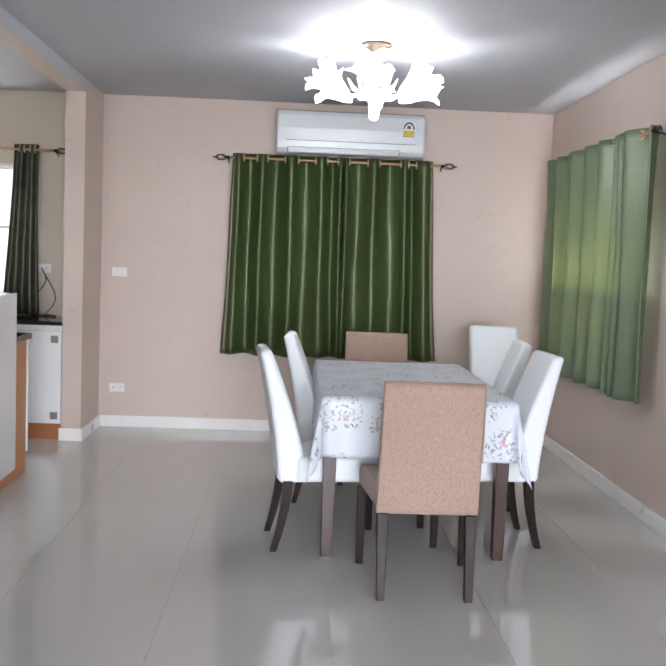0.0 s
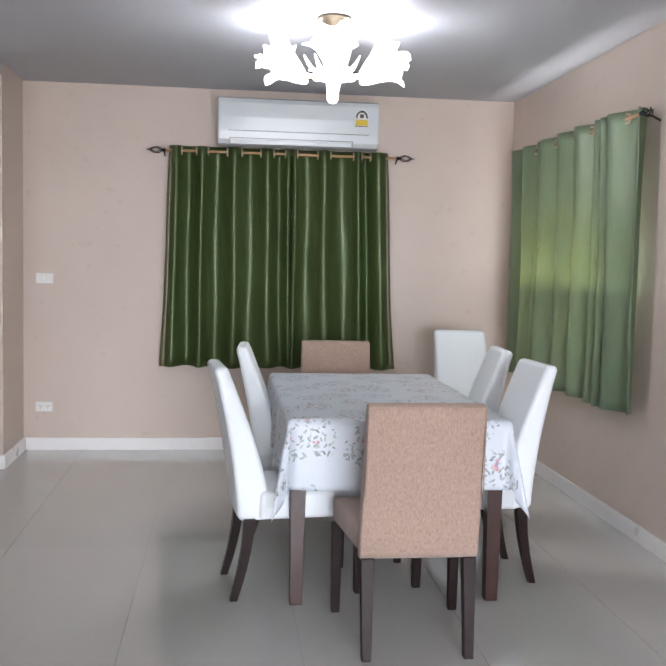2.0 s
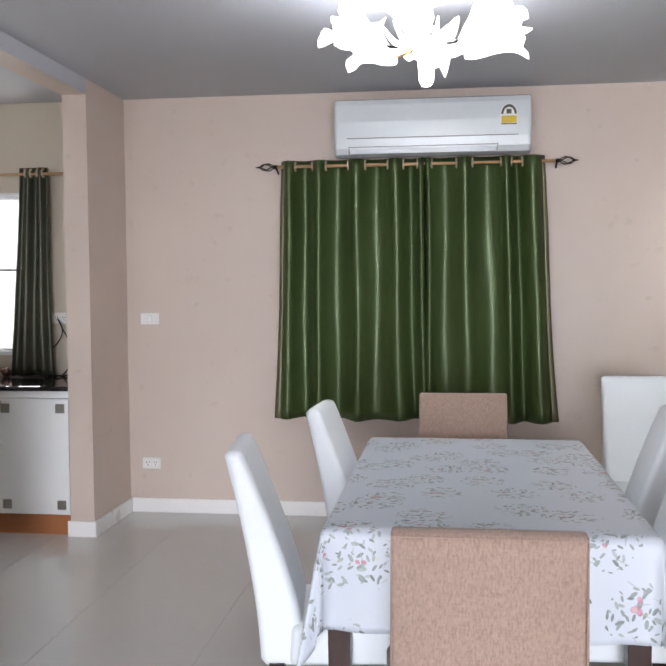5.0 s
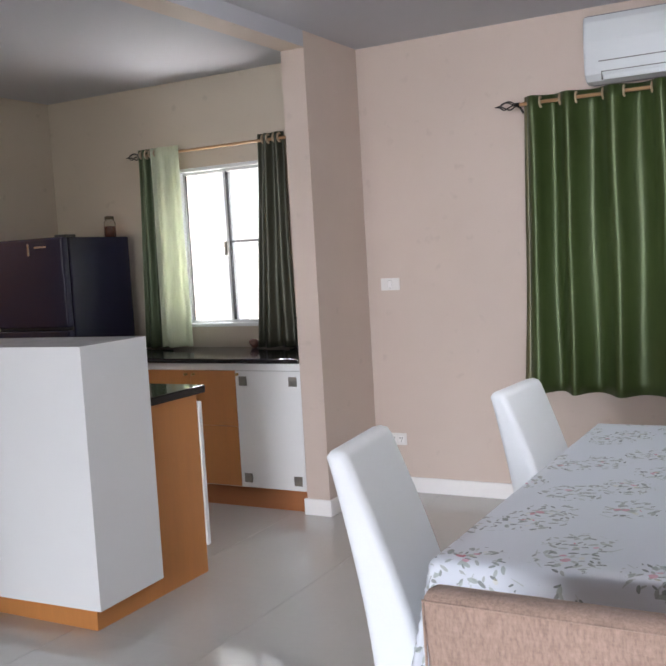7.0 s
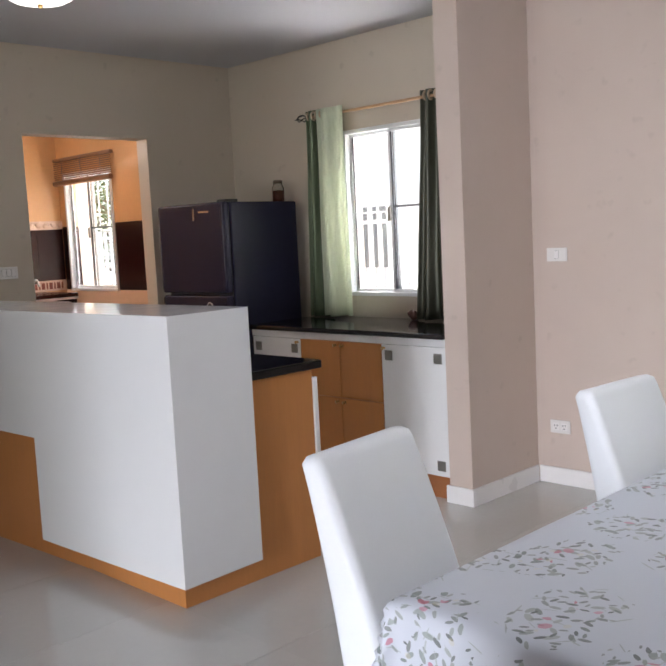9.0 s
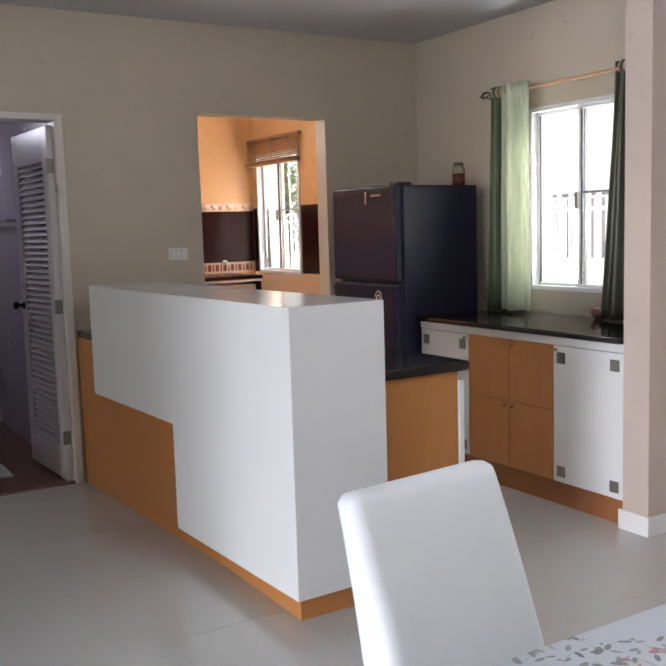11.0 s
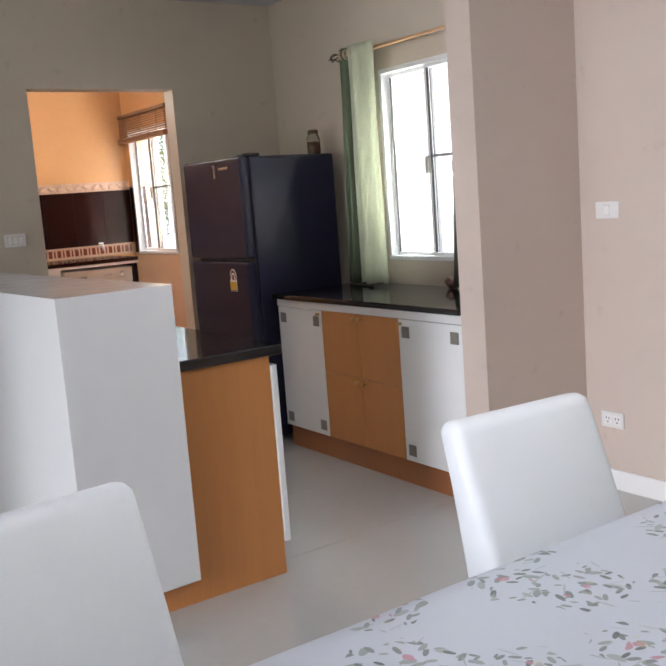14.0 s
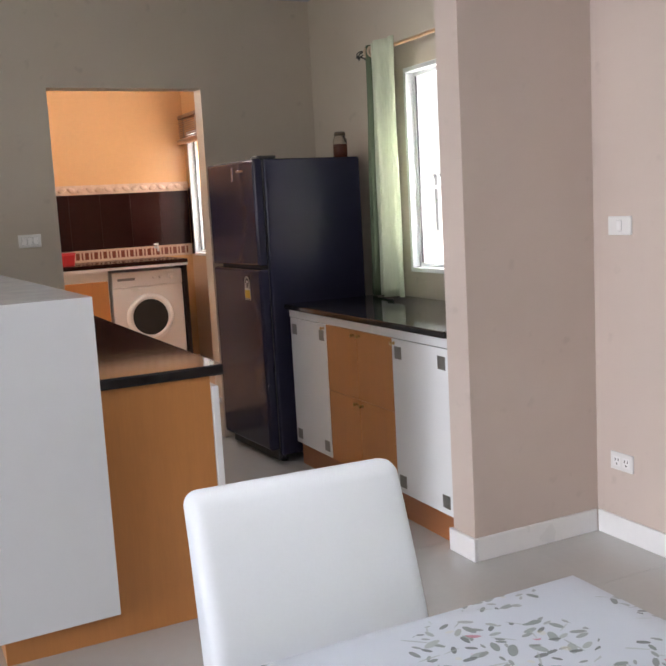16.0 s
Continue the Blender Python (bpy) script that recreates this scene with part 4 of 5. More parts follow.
curtain("curtain", "green satin curtain bunched beside the window, coloured dark for backlight", [0.045, 0.035, 0.045, 0.035, 0.03], 0.885, 2.205, pose(-2.035, YB - 0.10, 0), SATIN_BACKLIT, 1.45, amp=0.045, lean=-0.035, seed=14)


# ---- chandelier ----
ch = thing("chandelier", "lit chandelier with ruffled frosted glass flower shades", "chandelier", at=pose(0.583, 5.5, 0))
part("ceiling_rose", lathe([(0.0, ZC), (0.085, ZC), (0.088, ZC - 0.012), (0.055, ZC - 0.022), (0.025, ZC - 0.045), (0.0, ZC - 0.047)], seg=32), DULL_BRASS, ch, "brass ceiling rose", smooth=True)
part("stem", lathe([(0.018, ZC - 0.045), (0.026, ZC - 0.08), (0.020, ZC - 0.12), (0.030, ZC - 0.17), (0.014, ZC - 0.21), (0.0, ZC - 0.215)], seg=24), FROST, ch, "lit frosted glass column", smooth=True)
part("drop", lathe([(0.022, 2.395), (0.040, 2.375), (0.050, 2.345), (0.036, 2.315), (0.030, 2.27), (0.028, 2.225), (0.016, 2.208), (0.0, 2.205)], seg=24), FROST, ch, "lit frosted glass centre drop", smooth=True)
for k in range(6):
    a = 2 * math.pi * (k + 0.35) / 6
    ca, sa = math.cos(a), math.sin(a)
    part("arm", tube(arc(lambda t: (ca * (0.02 + 0.20 * t), sa * (0.02 + 0.20 * t), 2.40 - 0.055 * math.sin(math.pi * t * 0.9)), 14), 0.006, 8), IRON if k % 2 else BRASS, ch, "curved metal arm", smooth=True)
    tilt = Matrix.Translation((ca * 0.160, sa * 0.160, 2.325)) @ Matrix.Rotation(a, 4, "Z") @ Matrix.Rotation(radians(57), 4, "Y")
    b = lathe([(0.010, 0.0), (0.024, 0.022), (0.036, 0.060), (0.046, 0.110), (0.062, 0.165), (0.078, 0.198), (0.100, 0.222)], tilt, 60, 0.40, 5)
    s = part("shade", b, FROST, ch, "lit ruffled flower shade", smooth=True)
    so = s.modifiers.new("thickness", "SOLIDIFY")
    so.thickness = 0.003
    lb = bmesh.new()
    for sgn in (-1, 1):
        ang = a + sgn * 0.38
        add_tube(lb, arc(lambda t: (math.cos(ang) * (0.06 + 0.16 * t), math.sin(ang) * (0.06 + 0.16 * t), 2.375 - 0.045 * math.sin(math.pi * t) + 0.03 * t), 10), [0.003 + 0.009 * math.sin(math.pi * i / 9) for i in range(10)], 6)
    part("leaf", lb, FROST, ch, "lit glass leaf", smooth=True)
    if k % 2 == 0:
        lamp("chandelier_bulb", "POINT", pose(0.583 + ca * 0.30, 5.5 + sa * 0.30, 2.495), 3.6, (0.84, 0.92, 1.0), radius=0.03)
lamp("chandelier_bulb", "POINT", pose(0.583, 5.5, 2.14), 10, (0.96, 0.975, 1.0), radius=0.12)


# ---- dining table and cloth ----
TX0, TX1, TY0, TY1 = 0.325, 1.228, 4.445, 5.992
table = thing("dining_table", "dark red-brown wooden dining table under a cloth", "table")
part("tabletop", box(TX0 + 0.004, TX1 - 0.004, TY0 + 0.004, TY1 - 0.004, 0.735, 0.766, 0.004), TABLE_WOOD, table)
ap = bmesh.new()
add_box(ap, TX0 + 0.08, TX1 - 0.08, TY0 + 0.03, TY0 + 0.05, 0.65, 0.734)
add_box(ap, TX0 + 0.08, TX1 - 0.08, TY1 - 0.05, TY1 - 0.03, 0.65, 0.734)
add_box(ap, TX0 + 0.03, TX0 + 0.05, TY0 + 0.08, TY1 - 0.08, 0.65, 0.734)
add_box(ap, TX1 - 0.05, TX1 - 0.03, TY0 + 0.08, TY1 - 0.08, 0.65, 0.734)
part("apron", ap, TABLE_WOOD, table)
for x in (TX0 + 0.036, TX1 - 0.045):
    for y in (TY0 + 0.045, TY1 - 0.045):
        part("leg", add_frustum(bmesh.new(), (x - 0.026, x + 0.026, y - 0.026, y + 0.026), (x - 0.035, x + 0.035, y - 0.035, y + 0.035), 0.0, 0.734, 0.003), TABLE_WOOD, table)


def drape(u, v):
    """Where a point of the flat cloth lies once it hangs over the table's edges."""
    cx, cy = min(max(u, TX0), TX1), min(max(v, TY0), TY1)
    du, dv = u - cx, v - cy
    dist = math.hypot(du, dv)
    if dist < 1e-6:
        return Vector((u, v, 0.7715 + 0.0012 * noise.noise(Vector((u * 6, v * 6, 0)))))
    dx, dy = du / dist, dv / dist
    corner = min(abs(du), abs(dv)) > 1e-6
    if corner:
        ang = math.atan2(abs(dv), abs(du)) / (math.pi / 2)
        out = 0.012 + dist * (0.10 + 0.13 * math.sin(math.pi * ang) * math.sin(math.pi * ang * 3) ** 2)
    else:
        s = v if abs(du) > 0 else u
        out = 0.010 + dist * (0.06 + 0.045 * math.sin(s * 13) + 0.03 * math.sin(s * 31 + 1))
    drop = max(0.0, dist - 0.012)
    sag = 0.99 if not corner else 0.97
    return Vector((cx + dx * out, cy + dy * out, 0.7715 - drop * sag - 0.004 * (1 - math.exp(-dist * 200))))


def spread(lo, hi, over, inner, outer):
    a = [lo - over * (1 - i / outer) for i in range(outer)]
    a += [lo + (hi - lo) * i / inner for i in range(inner + 1)]
    return a + [hi + over * (i + 1) / outer for i in range(outer)]


us, vs = spread(TX0, TX1, 0.295, 26, 16), spread(TY0, TY1, 0.295, 40, 16)
bm = bmesh.new()
uvl = bm.loops.layers.uv.new("flat")
grid = [[bm.verts.new(drape(u, v)) for u in us] for v in vs]
for j in range(len(vs) - 1):
    for i in range(len(us) - 1):
        f = bm.faces.new((grid[j][i], grid[j][i + 1], grid[j + 1][i + 1], grid[j + 1][i]))
        for lp, (a, b) in zip(f.loops, ((i, j), (i + 1, j), (i + 1, j + 1), (i, j + 1))):
            lp[uvl].uv = (us[a], vs[b])
cloth = part("tablecloth", bm, CLOTH, smooth=True)
cloth.modifiers.new("thickness", "SOLIDIFY").thickness = 0.0012
tagged(cloth, "white printed tablecloth with grey leaves and red flowers", "tablecloth")


def clip(m):
    c = thing("tablecloth_clip", "dark grey clip on the tablecloth's hem", "clip", "tablecloth clips", at=m)
    part("jaw", box(-0.022, 0.022, -0.008, -0.003, -0.04, 0.0, 0.002), PLASTIC_GREY, c)
    part("jaw", box(-0.022, 0.022, 0.003, 0.008, -0.04, 0.0, 0.002), PLASTIC_GREY, c)
    part("spring", box(-0.008, 0.008, -0.0035, 0.0035, -0.012, 0.004, 0.001), STEEL, c)
    return c


for u, rz in ((TX0 - 0.23, -58), (TX1 + 0.23, 58)):
    hem_at = drape(u, TY0 - 0.145)
    clip(pose(hem_at.x, hem_at.y, hem_at.z + 0.016, 0, 0, rz))


# ---- chairs; local: the seat faces +y, the back stands at -y ----
def soft_slab(profile, half_lo, half_hi, round_off):
    """A padded back: a side profile (y, z) loop swept across x, slightly narrower towards the top, with rounded sides."""
    bm = bmesh.new()
    zs = [p[1] for p in profile]
    z_lo, z_hi = min(zs), max(zs)

    def middle(z):
        ys = []
        for (y0, z0), (y1, z1) in zip(profile, profile[1:] + profile[:1]):
            if (z0 - z) * (z1 - z) <= 0 and abs(z1 - z0) > 1e-6:
                ys.append(y0 + (y1 - y0) * (z - z0) / (z1 - z0))
        return (min(ys) + max(ys)) / 2
    rings = []
    for s in (-1, 1):
        steps = [k * math.pi / 10 for k in range(6)]
        for a in (steps[::-1] if s < 0 else steps):
            ring = []
            for y, z in profile:
                half = half_lo + (half_hi - half_lo) * (z - z_lo) / (z_hi - z_lo)
                zc = min(max(z, z_lo + round_off), z_hi - round_off * 1.3)
                c = Vector((middle(zc), zc))
                gap = max((Vector((y, z)) - c).length, 1e-6)
                q = Vector((y, z)).lerp(c, min(0.85, round_off * (1 - math.cos(a)) / gap))
                ring.append(bm.verts.new((s * (half - round_off + round_off * math.sin(a)), q.x, q.y)))
            rings.append(ring)
    n_ = len(profile)
    for lo, hi in zip(rings, rings[1:]):
        for i in range(n_):
            j = (i + 1) % n_
            bm.faces.new((lo[i], lo[j], hi[j], hi[i]))
    bm.faces.new(rings[0])
    bm.faces.new(rings[-1][::-1])
    bmesh.ops.recalc_face_normals(bm, faces=bm.faces)
    return bm


def white_chair(m):
    c = thing("dining_chair", "white leatherette dining chair with dark tapered wooden legs", "chair", "chairs round the table", at=m)
    f_ = arc(lambda t: (-0.175 - 0.165 * t ** 1.25, 0.455 + 0.497 * t), 12)
    b_ = arc(lambda t: (-0.300 - 0.100 * t ** 1.5, 0.352 + 0.603 * t), 12)
    prof = [(-0.285, 0.334), (-0.180, 0.334)] + f_ + [(-0.350, 0.967), (-0.370, 0.972), (-0.390, 0.968)] + b_[::-1]
    part("backrest", soft_slab(prof, 0.176, 0.174, 0.024), LEATHER, c, smooth=True)
    part("seat", add_frustum(bmesh.new(), (-0.195, 0.195, -0.215, 0.255), (-0.198, 0.198, -0.205, 0.262), 0.338, 0.462, 0.022), LEATHER, c, smooth=True)
    for x in (-0.166, 0.166):
        leg = bmesh.new()
        add_frustum(leg, (x - 0.016, x + 0.016, 0.205, 0.237), (x - 0.021, x + 0.021, 0.195, 0.240), 0.0, 0.344, 0.003)
        part("leg", leg, DARK_WOOD, c)
        leg = bmesh.new()
        for k in range(5):
            t0, t1 = k / 5, (k + 1) / 5
            y0, y1 = -0.312 + 0.062 * (1 - (1 - t0) ** 1.7), -0.312 + 0.062 * (1 - (1 - t1) ** 1.7)
            h0, h1 = 0.015 + 0.008 * t0, 0.015 + 0.008 * t1
            add_frustum(leg, (x - h0, x + h0, y0 - h0, y0 + h0), (x - h1, x + h1, y1 - h1, y1 + h1), 0.344 * t0, 0.344 * t1)
        part("leg", leg, DARK_WOOD, c)
    return c


def brown_chair(m):
    c = thing("dining_chair", "brown tweed upholstered dining chair with dark wooden legs", "chair", "chairs round the table", at=m)
    prof = [(-0.195, 0.360), (-0.150, 0.360), (-0.150, 0.460)] + arc(lambda t: (-0.150 - 0.070 * t, 0.47 + 0.43 * t), 6) + [(-0.228, 0.922), (-0.262, 0.928), (-0.282, 0.920)] + arc(lambda t: (-0.284 + 0.075 * t, 0.90 - 0.52 * t), 6)
    part("backrest", soft_slab(prof, 0.215, 0.207, 0.010), TWEED, c, smooth=True)
    sb = add_frustum(bmesh.new(), (-0.21, 0.21, -0.149, 0.27), (-0.21, 0.21, -0.149, 0.275), 0.365, 0.465, 0.018)
    for v in sb.verts:
        v.co.x *= 1 + 0.22 * (v.co.y + 0.149) / 0.42
    part("seat", sb, TWEED, c, smooth=True)
    pipe = bmesh.new()
    add_tube(pipe, [(-0.209, -0.255, 0.37 + 0.0), (-0.2075, -0.268, 0.60), (-0.205, -0.283, 0.915), (0.205, -0.283, 0.915), (0.2075, -0.268, 0.60), (0.209, -0.255, 0.37)][1:5], 0.003, 6)
    part("piping", pipe, TWEED, c)
    for x in (-0.185, 0.185):
        part("leg", add_frustum(bmesh.new(), (x - 0.017, x + 0.017, -0.240, -0.206), (x - 0.024, x + 0.024, -0.205, -0.157), 0.0, 0.362, 0.003), DARK_WOOD, c)
        xf = x * 1.30
        part("leg", add_frustum(bmesh.new(), (xf - 0.017, xf + 0.017, 0.225, 0.259), (xf - 0.022, xf + 0.022, 0.215, 0.260), 0.0, 0.366, 0.003), DARK_WOOD, c)
    return c


def facing(x, y, degrees):
    """A chair whose seat centre stands at x, y and which faces that way (0 is +x, 90 is +y)."""
    return pose(x, y, 0, 0, 0, degrees - 90)


first = white_chair(facing(0.397, 4.735, 6.7))
for x, y, a in ((0.524, 5.568, -3.3), (1.110, 4.83, 183.5), (1.140, 5.545, 176.0), (1.62, 6.44, 270)):
    copy_thing(first, facing(x, y, a))
front_chair = brown_chair(facing(0.754, 4.150, 90))
copy_thing(front_chair, facing(0.732, 6.11, 270))


# ---- utility room ----
wm = thing("washing_machine", "white front-loading washing machine under a counter", "washing machine", at=pose(-5.62, 6.917, 0.13, 0, 0, 90))
part("body", box(-0.28, 0.28, 0.02, 0.54, 0.015, 0.835, 0.012, 3), PLASTIC, wm)
part("control_panel", box(-0.278, 0.278, 0.0, 0.03, 0.715, 0.83, 0.006), PLASTIC, wm)
part("front_panel", box(-0.278, 0.278, 0.004, 0.03, 0.02, 0.708, 0.006), PLASTIC, wm)
dr = part("door_ring", lathe([(0.145, 0.0), (0.185, 0.0), (0.185, -0.015), (0.168, -0.032), (0.148, -0.034), (0.140, -0.02)], pose(0, 0.006, 0.470, -90, 0, 0), 40), PLASTIC, wm, smooth=True)
part("glass_bowl", lathe([(0.145, -0.018), (0.110, -0.030), (0.06, -0.020), (0.0, -0.012)], pose(0, 0.006, 0.470, -90, 0, 0), 40), BLACK, dr, "dark glass bowl", smooth=True)
part("drawer_handle", box(-0.235, -0.10, -0.004, 0.003, 0.765, 0.785, 0.002), PLASTIC_GREY, wm)
for x in (0.05, 0.10):
    part("button", lathe([(0.0, 0.014), (0.010, 0.014), (0.012, 0.0), (0, 0)], pose(x, 0.001, 0.775, 90, 0, 0), 14), PLASTIC, wm, smooth=True)
part("dial", lathe([(0.0, 0.020), (0.022, 0.020), (0.026, 0.0), (0, 0)], pose(0.19, 0.001, 0.775, 90, 0, 0), 20), PLASTIC, wm, smooth=True)
for x in (-0.23, 0.23):
    for y in (0.08, 0.48):
        part("foot", lathe([(0, 0), (0.02, 0), (0.02, 0.016), (0, 0.016)], pose(x, y, 0), 10), BLACK, wm)

tagged(part("utility_worktop", box(-6.199, -5.58, 5.6, 7.24, 1.005, 1.035, 0.005), BROWN_TILE), "dark brown tiled worktop", "worktop")
tagged(part("utility_counter_slab", box(-6.199, -5.585, 5.6, 7.24, 0.985, 1.004), SKIRTING), "white counter slab edge", "counter")
uc = thing("utility_cabinet", "white counter base with an orange wooden door", "cabinet")
part("body", box(-6.19, -5.62, 5.62, 6.615, 0.13, 0.984, 0.002), SKIRTING, uc)
part("door", box(-5.619, -5.60, 6.28, 6.605, 0.15, 0.905, 0.003), ORANGE, uc, "orange wooden door")
part("door", box(-5.619, -5.60, 5.95, 6.275, 0.15, 0.905, 0.003), ORANGE, uc, "orange wooden door")
tagged(part("counter_end_panel", box(-6.19, -5.60, 7.205, 7.235, 0.13, 0.984, 0.002), DARK_WOOD), "dark end panel beside the washing machine", "panel")
rb = thing("plastic_container", "small red plastic container on the counter", "container", at=pose(-5.70, 6.335, 1.036))
part("tub", add_frustum(bmesh.new(), (-0.045, 0.045, -0.045, 0.045), (-0.055, 0.055, -0.055, 0.055), 0, 0.09, 0.006), RED, rb)
part("lid", box(-0.058, 0.058, -0.058, 0.058, 0.0905, 0.102, 0.004), RED, rb)
tp = thing("tap", "small chrome tap on the tiled wall", "tap", at=pose(-6.16, 7.15, 1.12))
part("body", tube([(-0.012, 0, 0), (0.03, 0, 0), (0.07, 0, 0.01), (0.085, 0, -0.03)], 0.010, 10), STEEL, tp, smooth=True)
part("handle", box(0.02, 0.045, -0.018, 0.018, 0.018, 0.032, 0.003), PLASTIC, tp)

# bamboo blind over the utility window
bl = thing("bamboo_blind", "rolled-up brown bamboo blind over the window", "blind")
part("head_rail", box(-6.189, -5.25, UY - 0.046, UY - 0.014, 2.165, 2.195, 0.004), BAMBOO, bl)
for i in range(9):
    z = 2.150 - i * 0.017
    part("slat", box(-6.185, -5.26, UY - 0.040 - 0.004 * (i % 2), UY - 0.034, z - 0.0042, z + 0.0042, 0.001), BAMBOO, bl)
for x in (-6.03, -5.72, -5.40):
    part("cord", tube([(x, UY - 0.050, 2.18), (x, UY - 0.052, 1.985)], 0.003, 6), TIMBER, bl)
roll = lathe([(0.0, -0.46), (0.022, -0.46), (0.025, -0.2), (0.025, 0.2), (0.022, 0.46), (0.0, 0.46)], pose(-5.722, UY - 0.044, 1.978, 0, 90, 0), 16)
part("roll", roll, BAMBOO, bl)

# bathroom: mat, shower partition and towel rail
tagged(part("bath_mat", box(-5.05, -4.22, 4.25, 4.86, -0.001, 0.014, 0.005), MAT_CLOTH), "pale grey-green bath mat on the brown floor", "mat")
sp = thing("shower_partition", "white framed shower partition with a low kerb", "shower partition")
part("kerb", box(-6.05, -5.95, 3.9, 5.154, 0, 0.09, 0.005), DOOR_PAINT, sp)
for y in (4.1, 4.72, 5.05):
    part("post", box(-6.02, -5.98, y, y + 0.035, 0.0905, 1.95, 0.003), DOOR_PAINT, sp)
part("rail", box(-6.02, -5.98, 4.1, 5.085, 1.951, 1.99, 0.003), DOOR_PAINT, sp)
part("screen", box(-6.004, -5.996, 4.136, 4.719, 0.0905, 1.95), glass("frosted_screen", (0.75, 0.75, 0.8), 0.4), sp)
tr = thing("towel_rail", "chrome towel rail on the bathroom wall", "towel rail")
part("bar", tube([(-5.55, 5.10, 1.52), (-5.05, 5.10, 1.52)], 0.009, 10), STEEL, tr)
for x in (-5.54, -5.06):
    part("mount", tube([(x, 5.10, 1.52), (x, 5.154, 1.52)], 0.012, 10), STEEL, tr)


# ---- outside ----
gb = bmesh.new()
bmesh.ops.create_grid(gb, x_segments=2, y_segments=2, size=400)
ground = tagged(part("ground", gb, GROUND), "pale sunlit concrete ground", "ground", kind="structure")
ground.matrix_basis = pose(0, 0, -0.18)
nb = thing("neighbour_house", "white rendered neighbouring house with barred window", "house")
part("wall", box(-12, 6, 12.4, 12.7, -0.18, 5.5), HOUSE, nb)
part("roof", add_frustum(bmesh.new(), (-12.5, 6.5, 12.0, 18), (-12.5, 6.5, 14.9, 15.1), 5.501, 7.2), TIMBER, nb)
for x in (-7.5, -10.2):
    wn_ = part("window", box(x, x + 1.1, 12.36, 12.399, 0.95, 1.75), PLASTIC_GREY, nb, "grey window opening")
    for k in range(6):
        part("bar", box(x + 0.08 + k * 0.165, x + 0.10 + k * 0.165, 12.33, 12.355, 0.9, 1.8), FENCE, wn_)
# added out of view; its height sets where sun on the east curtain ends
en = thing("neighbour_house", "unseen tall rendered wall added to block the low sun", "house")
part("wall", box(4.3, 4.5, -6, 11.5, -0.18, 3.62), HOUSE, en)
fe = thing("garden_fence", "white barred garden fence on a low wall", "fence")
part("low_wall", box(-12, 6, 10.4, 10.52, -0.18, 0.75), HOUSE, fe)
part("rail", box(-12, 6, 10.44, 10.48, 1.50, 1.54), FENCE, fe)
post = None
for i in range(90):
    if post is None:
        o = part("picket", box(-0.018, 0.018, 10.445, 10.475, 0.7505, 1.62), FENCE, fe)
        post = o.data
    else:
        o = new("picket", post)
        o.parent = fe
    o.matrix_basis = pose(-11.9 + i * 0.14, 0, 0)


def tree(x, y, h, seed):
    rng = random.Random(seed)
    t = thing("tree", "leafy garden tree outside the window", "tree", at=pose(x, y, -0.18))
    tb = bmesh.new()
    add_tube(tb, [(0, 0, 0), (0.05, 0.02, h * 0.3), (-0.03, 0.05, h * 0.6), (0.02, 0, h * 0.85)], [0.09, 0.07, 0.05, 0.02], 8)
    tips = []
    for k in range(14):
        a, z = rng.uniform(0, 6.28), h * rng.uniform(0.3, 0.8)
        L = rng.uniform(0.5, 1.1)
        end = Vector((math.cos(a) * L, math.sin(a) * L, z + rng.uniform(0.1, 0.6)))
        add_tube(tb, [(0, 0, z), tuple(Vector((0, 0, z)).lerp(end, 0.5) + Vector((0, 0, 0.1))), tuple(end)], [0.03, 0.018, 0.006], 6)
        tips.append(end)
    part("trunk", tb, BARK, t)
    lb = bmesh.new()
    for e in tips:
        for _ in range(230):
            p = e + Vector((rng.gauss(0, 0.28), rng.gauss(0, 0.28), rng.gauss(0, 0.24)))
            d, n_ = Vector((rng.gauss(0, 1), rng.gauss(0, 1), rng.gauss(0, 0.6))).normalized(), Vector((rng.gauss(0, 1), rng.gauss(0, 1), 1)).normalized()
            s = d.cross(n_).normalized() * 0.016
            d = d * 0.042
            lb.faces.new([lb.verts.new(p + q) for q in (-d, s, d, -s)])
    part("crown", lb, LEAF, t)


tree(-12.9, 11.45, 3.3, 4)
tree(-11.3, 11.5, 2.9, 6)

# ---- wall tiles of the utility room, border pieces ----
band_w = tagged(part("tile_band_west", box(-6.199, -6.193, 5.3, UY - 0.001, 1.131, 1.579), BAND_JOINT), "glossy dark brown tile band on the wall", "tile band", kind="structure")
for i, (x0, x1) in enumerate(((-6.188, -6.091), (-5.319, -3.99))):
    tagged(part("tile_band_north", box(x0, x1, UY, YB - 0.001, 1.041, 1.599), BROWN_TILE), "glossy dark brown tile band on the wall", "tile band", kind="structure")
bd = tagged(part("tile_border_west", box(-6.199, -6.192, 5.3, UY - 0.001, 1.0355, 1.1305), BORDER_PALE), "patterned border tiles in brown and cream", "tile border", kind="structure")
bt = None
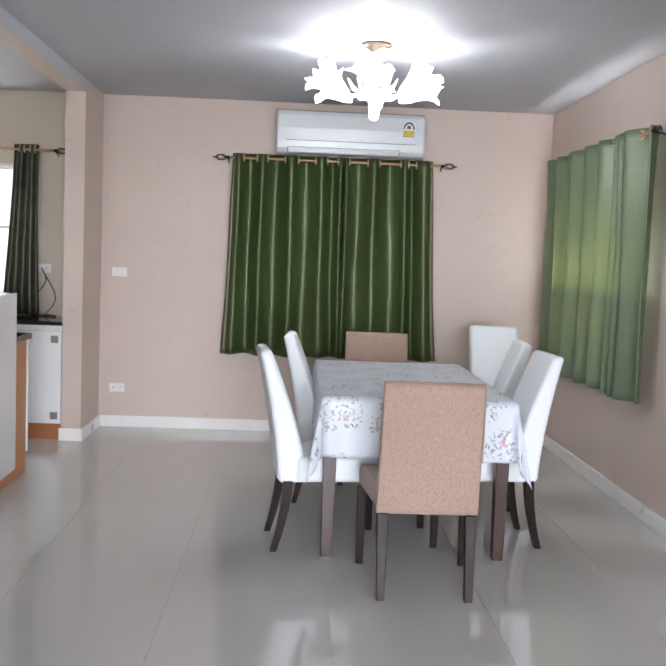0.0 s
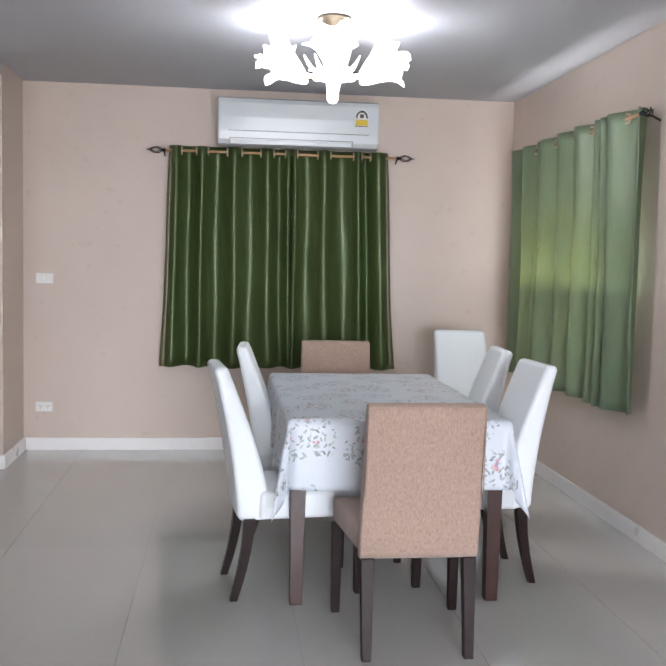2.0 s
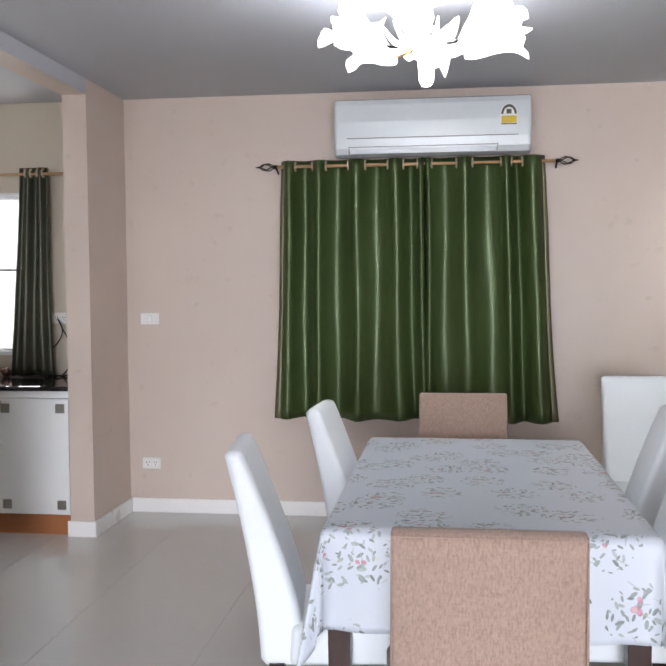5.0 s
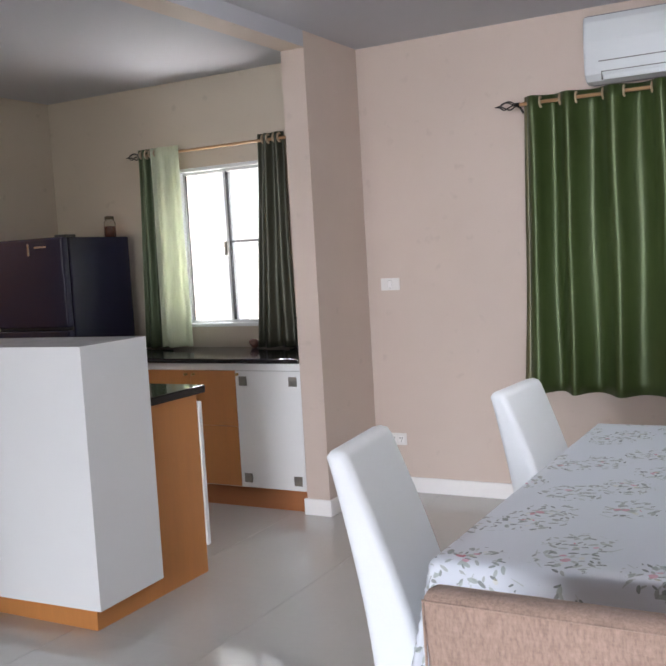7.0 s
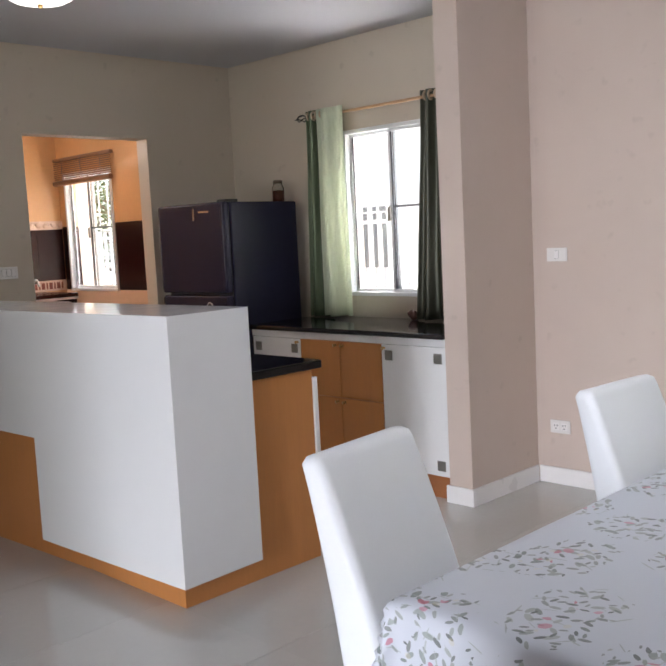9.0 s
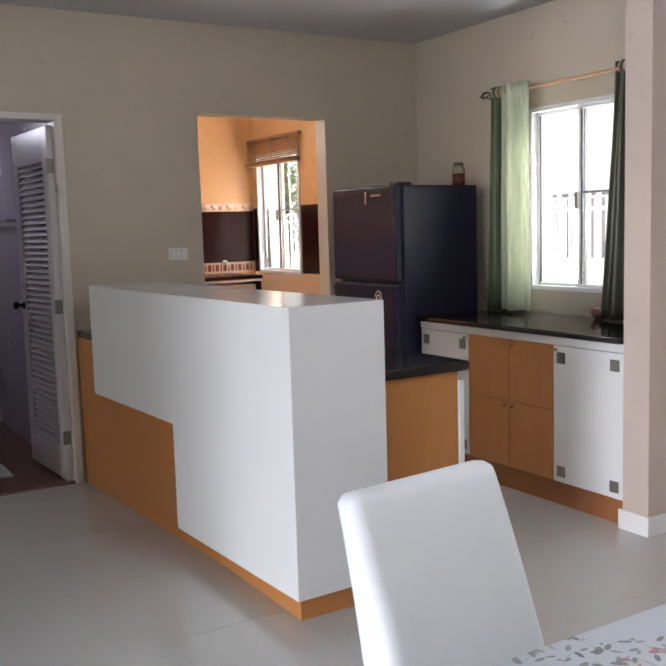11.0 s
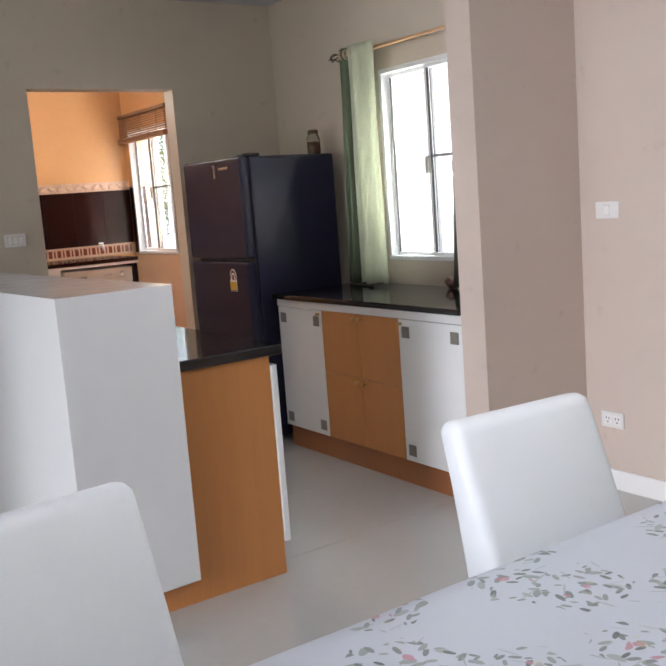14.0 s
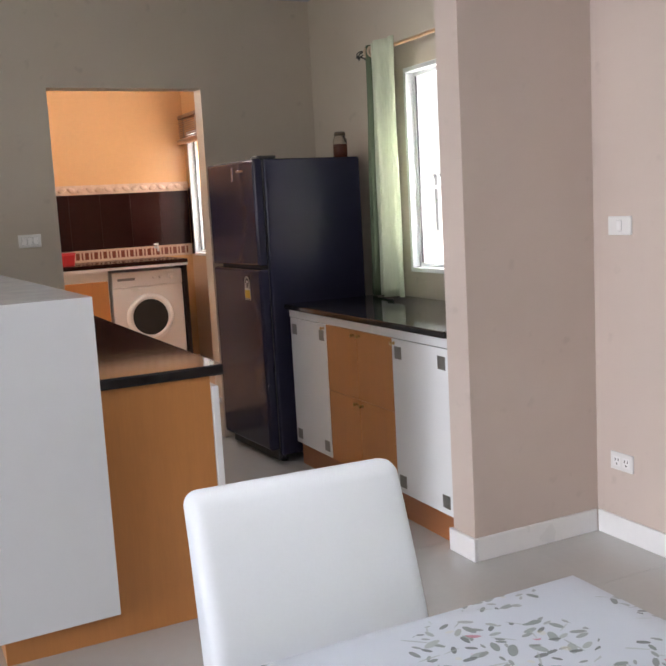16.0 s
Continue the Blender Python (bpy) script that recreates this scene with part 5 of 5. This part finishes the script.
for i in range(8):
    if bt is None:
        o = part("tile", box(-6.1935, -6.188, 0.0, 0.247, 1.1315, 1.5785, 0.001), BROWN_TILE, band_w)
        bt = o.data
    else:
        o = new("tile", bt)
        o.parent = band_w
    o.matrix_basis = pose(0, UY - 0.002 - 0.25 * (i + 1), 0)
shapes = {}
rng = random.Random(5)
y = 6.2
while y < UY - 0.05:
    for wdt, mat_ in ((0.030, BORDER_DARK), (0.012, BORDER_DARK)):
        key = wdt
        if key not in shapes:
            o = part("border_piece", box(-6.1925, -6.188, 0, wdt, 1.055, 1.112), mat_, bd)
            shapes[key] = o.data
        else:
            o = new("border_piece", shapes[key])
            o.parent = bd
        o.matrix_basis = pose(0, y, 0)
        y += wdt + 0.016
tagged(part("tile_border_top", box(-6.199, -6.191, 5.3, UY - 0.001, 1.5795, 1.655), BORDER_PALE), "pale relief border tiles", "tile border", kind="structure")
o = None
for i in range(26):
    if o is None:
        bm = bmesh.new()
        bmesh.ops.create_uvsphere(bm, u_segments=10, v_segments=6, radius=0.03)
        bmesh.ops.scale(bm, vec=(0.25, 1.1, 0.7), verts=bm.verts)
        tb = bpy.data.objects["tile_border_top"]
        o = part("relief_shell", bm, BORDER_PALE, tb, smooth=True)
        sh = o.data
    else:
        o = new("relief_shell", sh)
        o.parent = tb
    o.matrix_basis = pose(-6.190, 5.62 + i * 0.074, 1.617, 25 if i % 2 else -25, 0, 0)

# ---- floor tiles ----
TS, GX, GY = 0.652, 0.0022, 0.0
tile = None
nx0 = int(math.floor((XL - (-0.305)) / TS)) - 0
for i in range(nx0, 5):
    for j in range(-11, 5):
        x0, y0 = max(-0.305 + i * TS, XL + 0.0005), 4.62 + j * TS
        x1, y1 = min(-0.305 + (i + 1) * TS, XR - 0.0005), min(y0 + TS, YB - 0.0005)
        y0 = max(y0, YS)
        if x1 - x0 < 0.02 or y1 - y0 < 0.02:
            continue
        full = abs(x1 - x0 - TS) < 1e-6 and abs(y1 - y0 - TS) < 1e-6
        if full and tile is not None:
            o = new("tile", tile)
            o.parent = floor
        else:
            o = part("tile", box(GX / 2, x1 - x0 - GX / 2, GY / 2, y1 - y0 - GY / 2, -0.006, 0.0), TILE, floor)
            if full:
                tile = o.data
        o.matrix_basis = pose(x0, y0, 0)
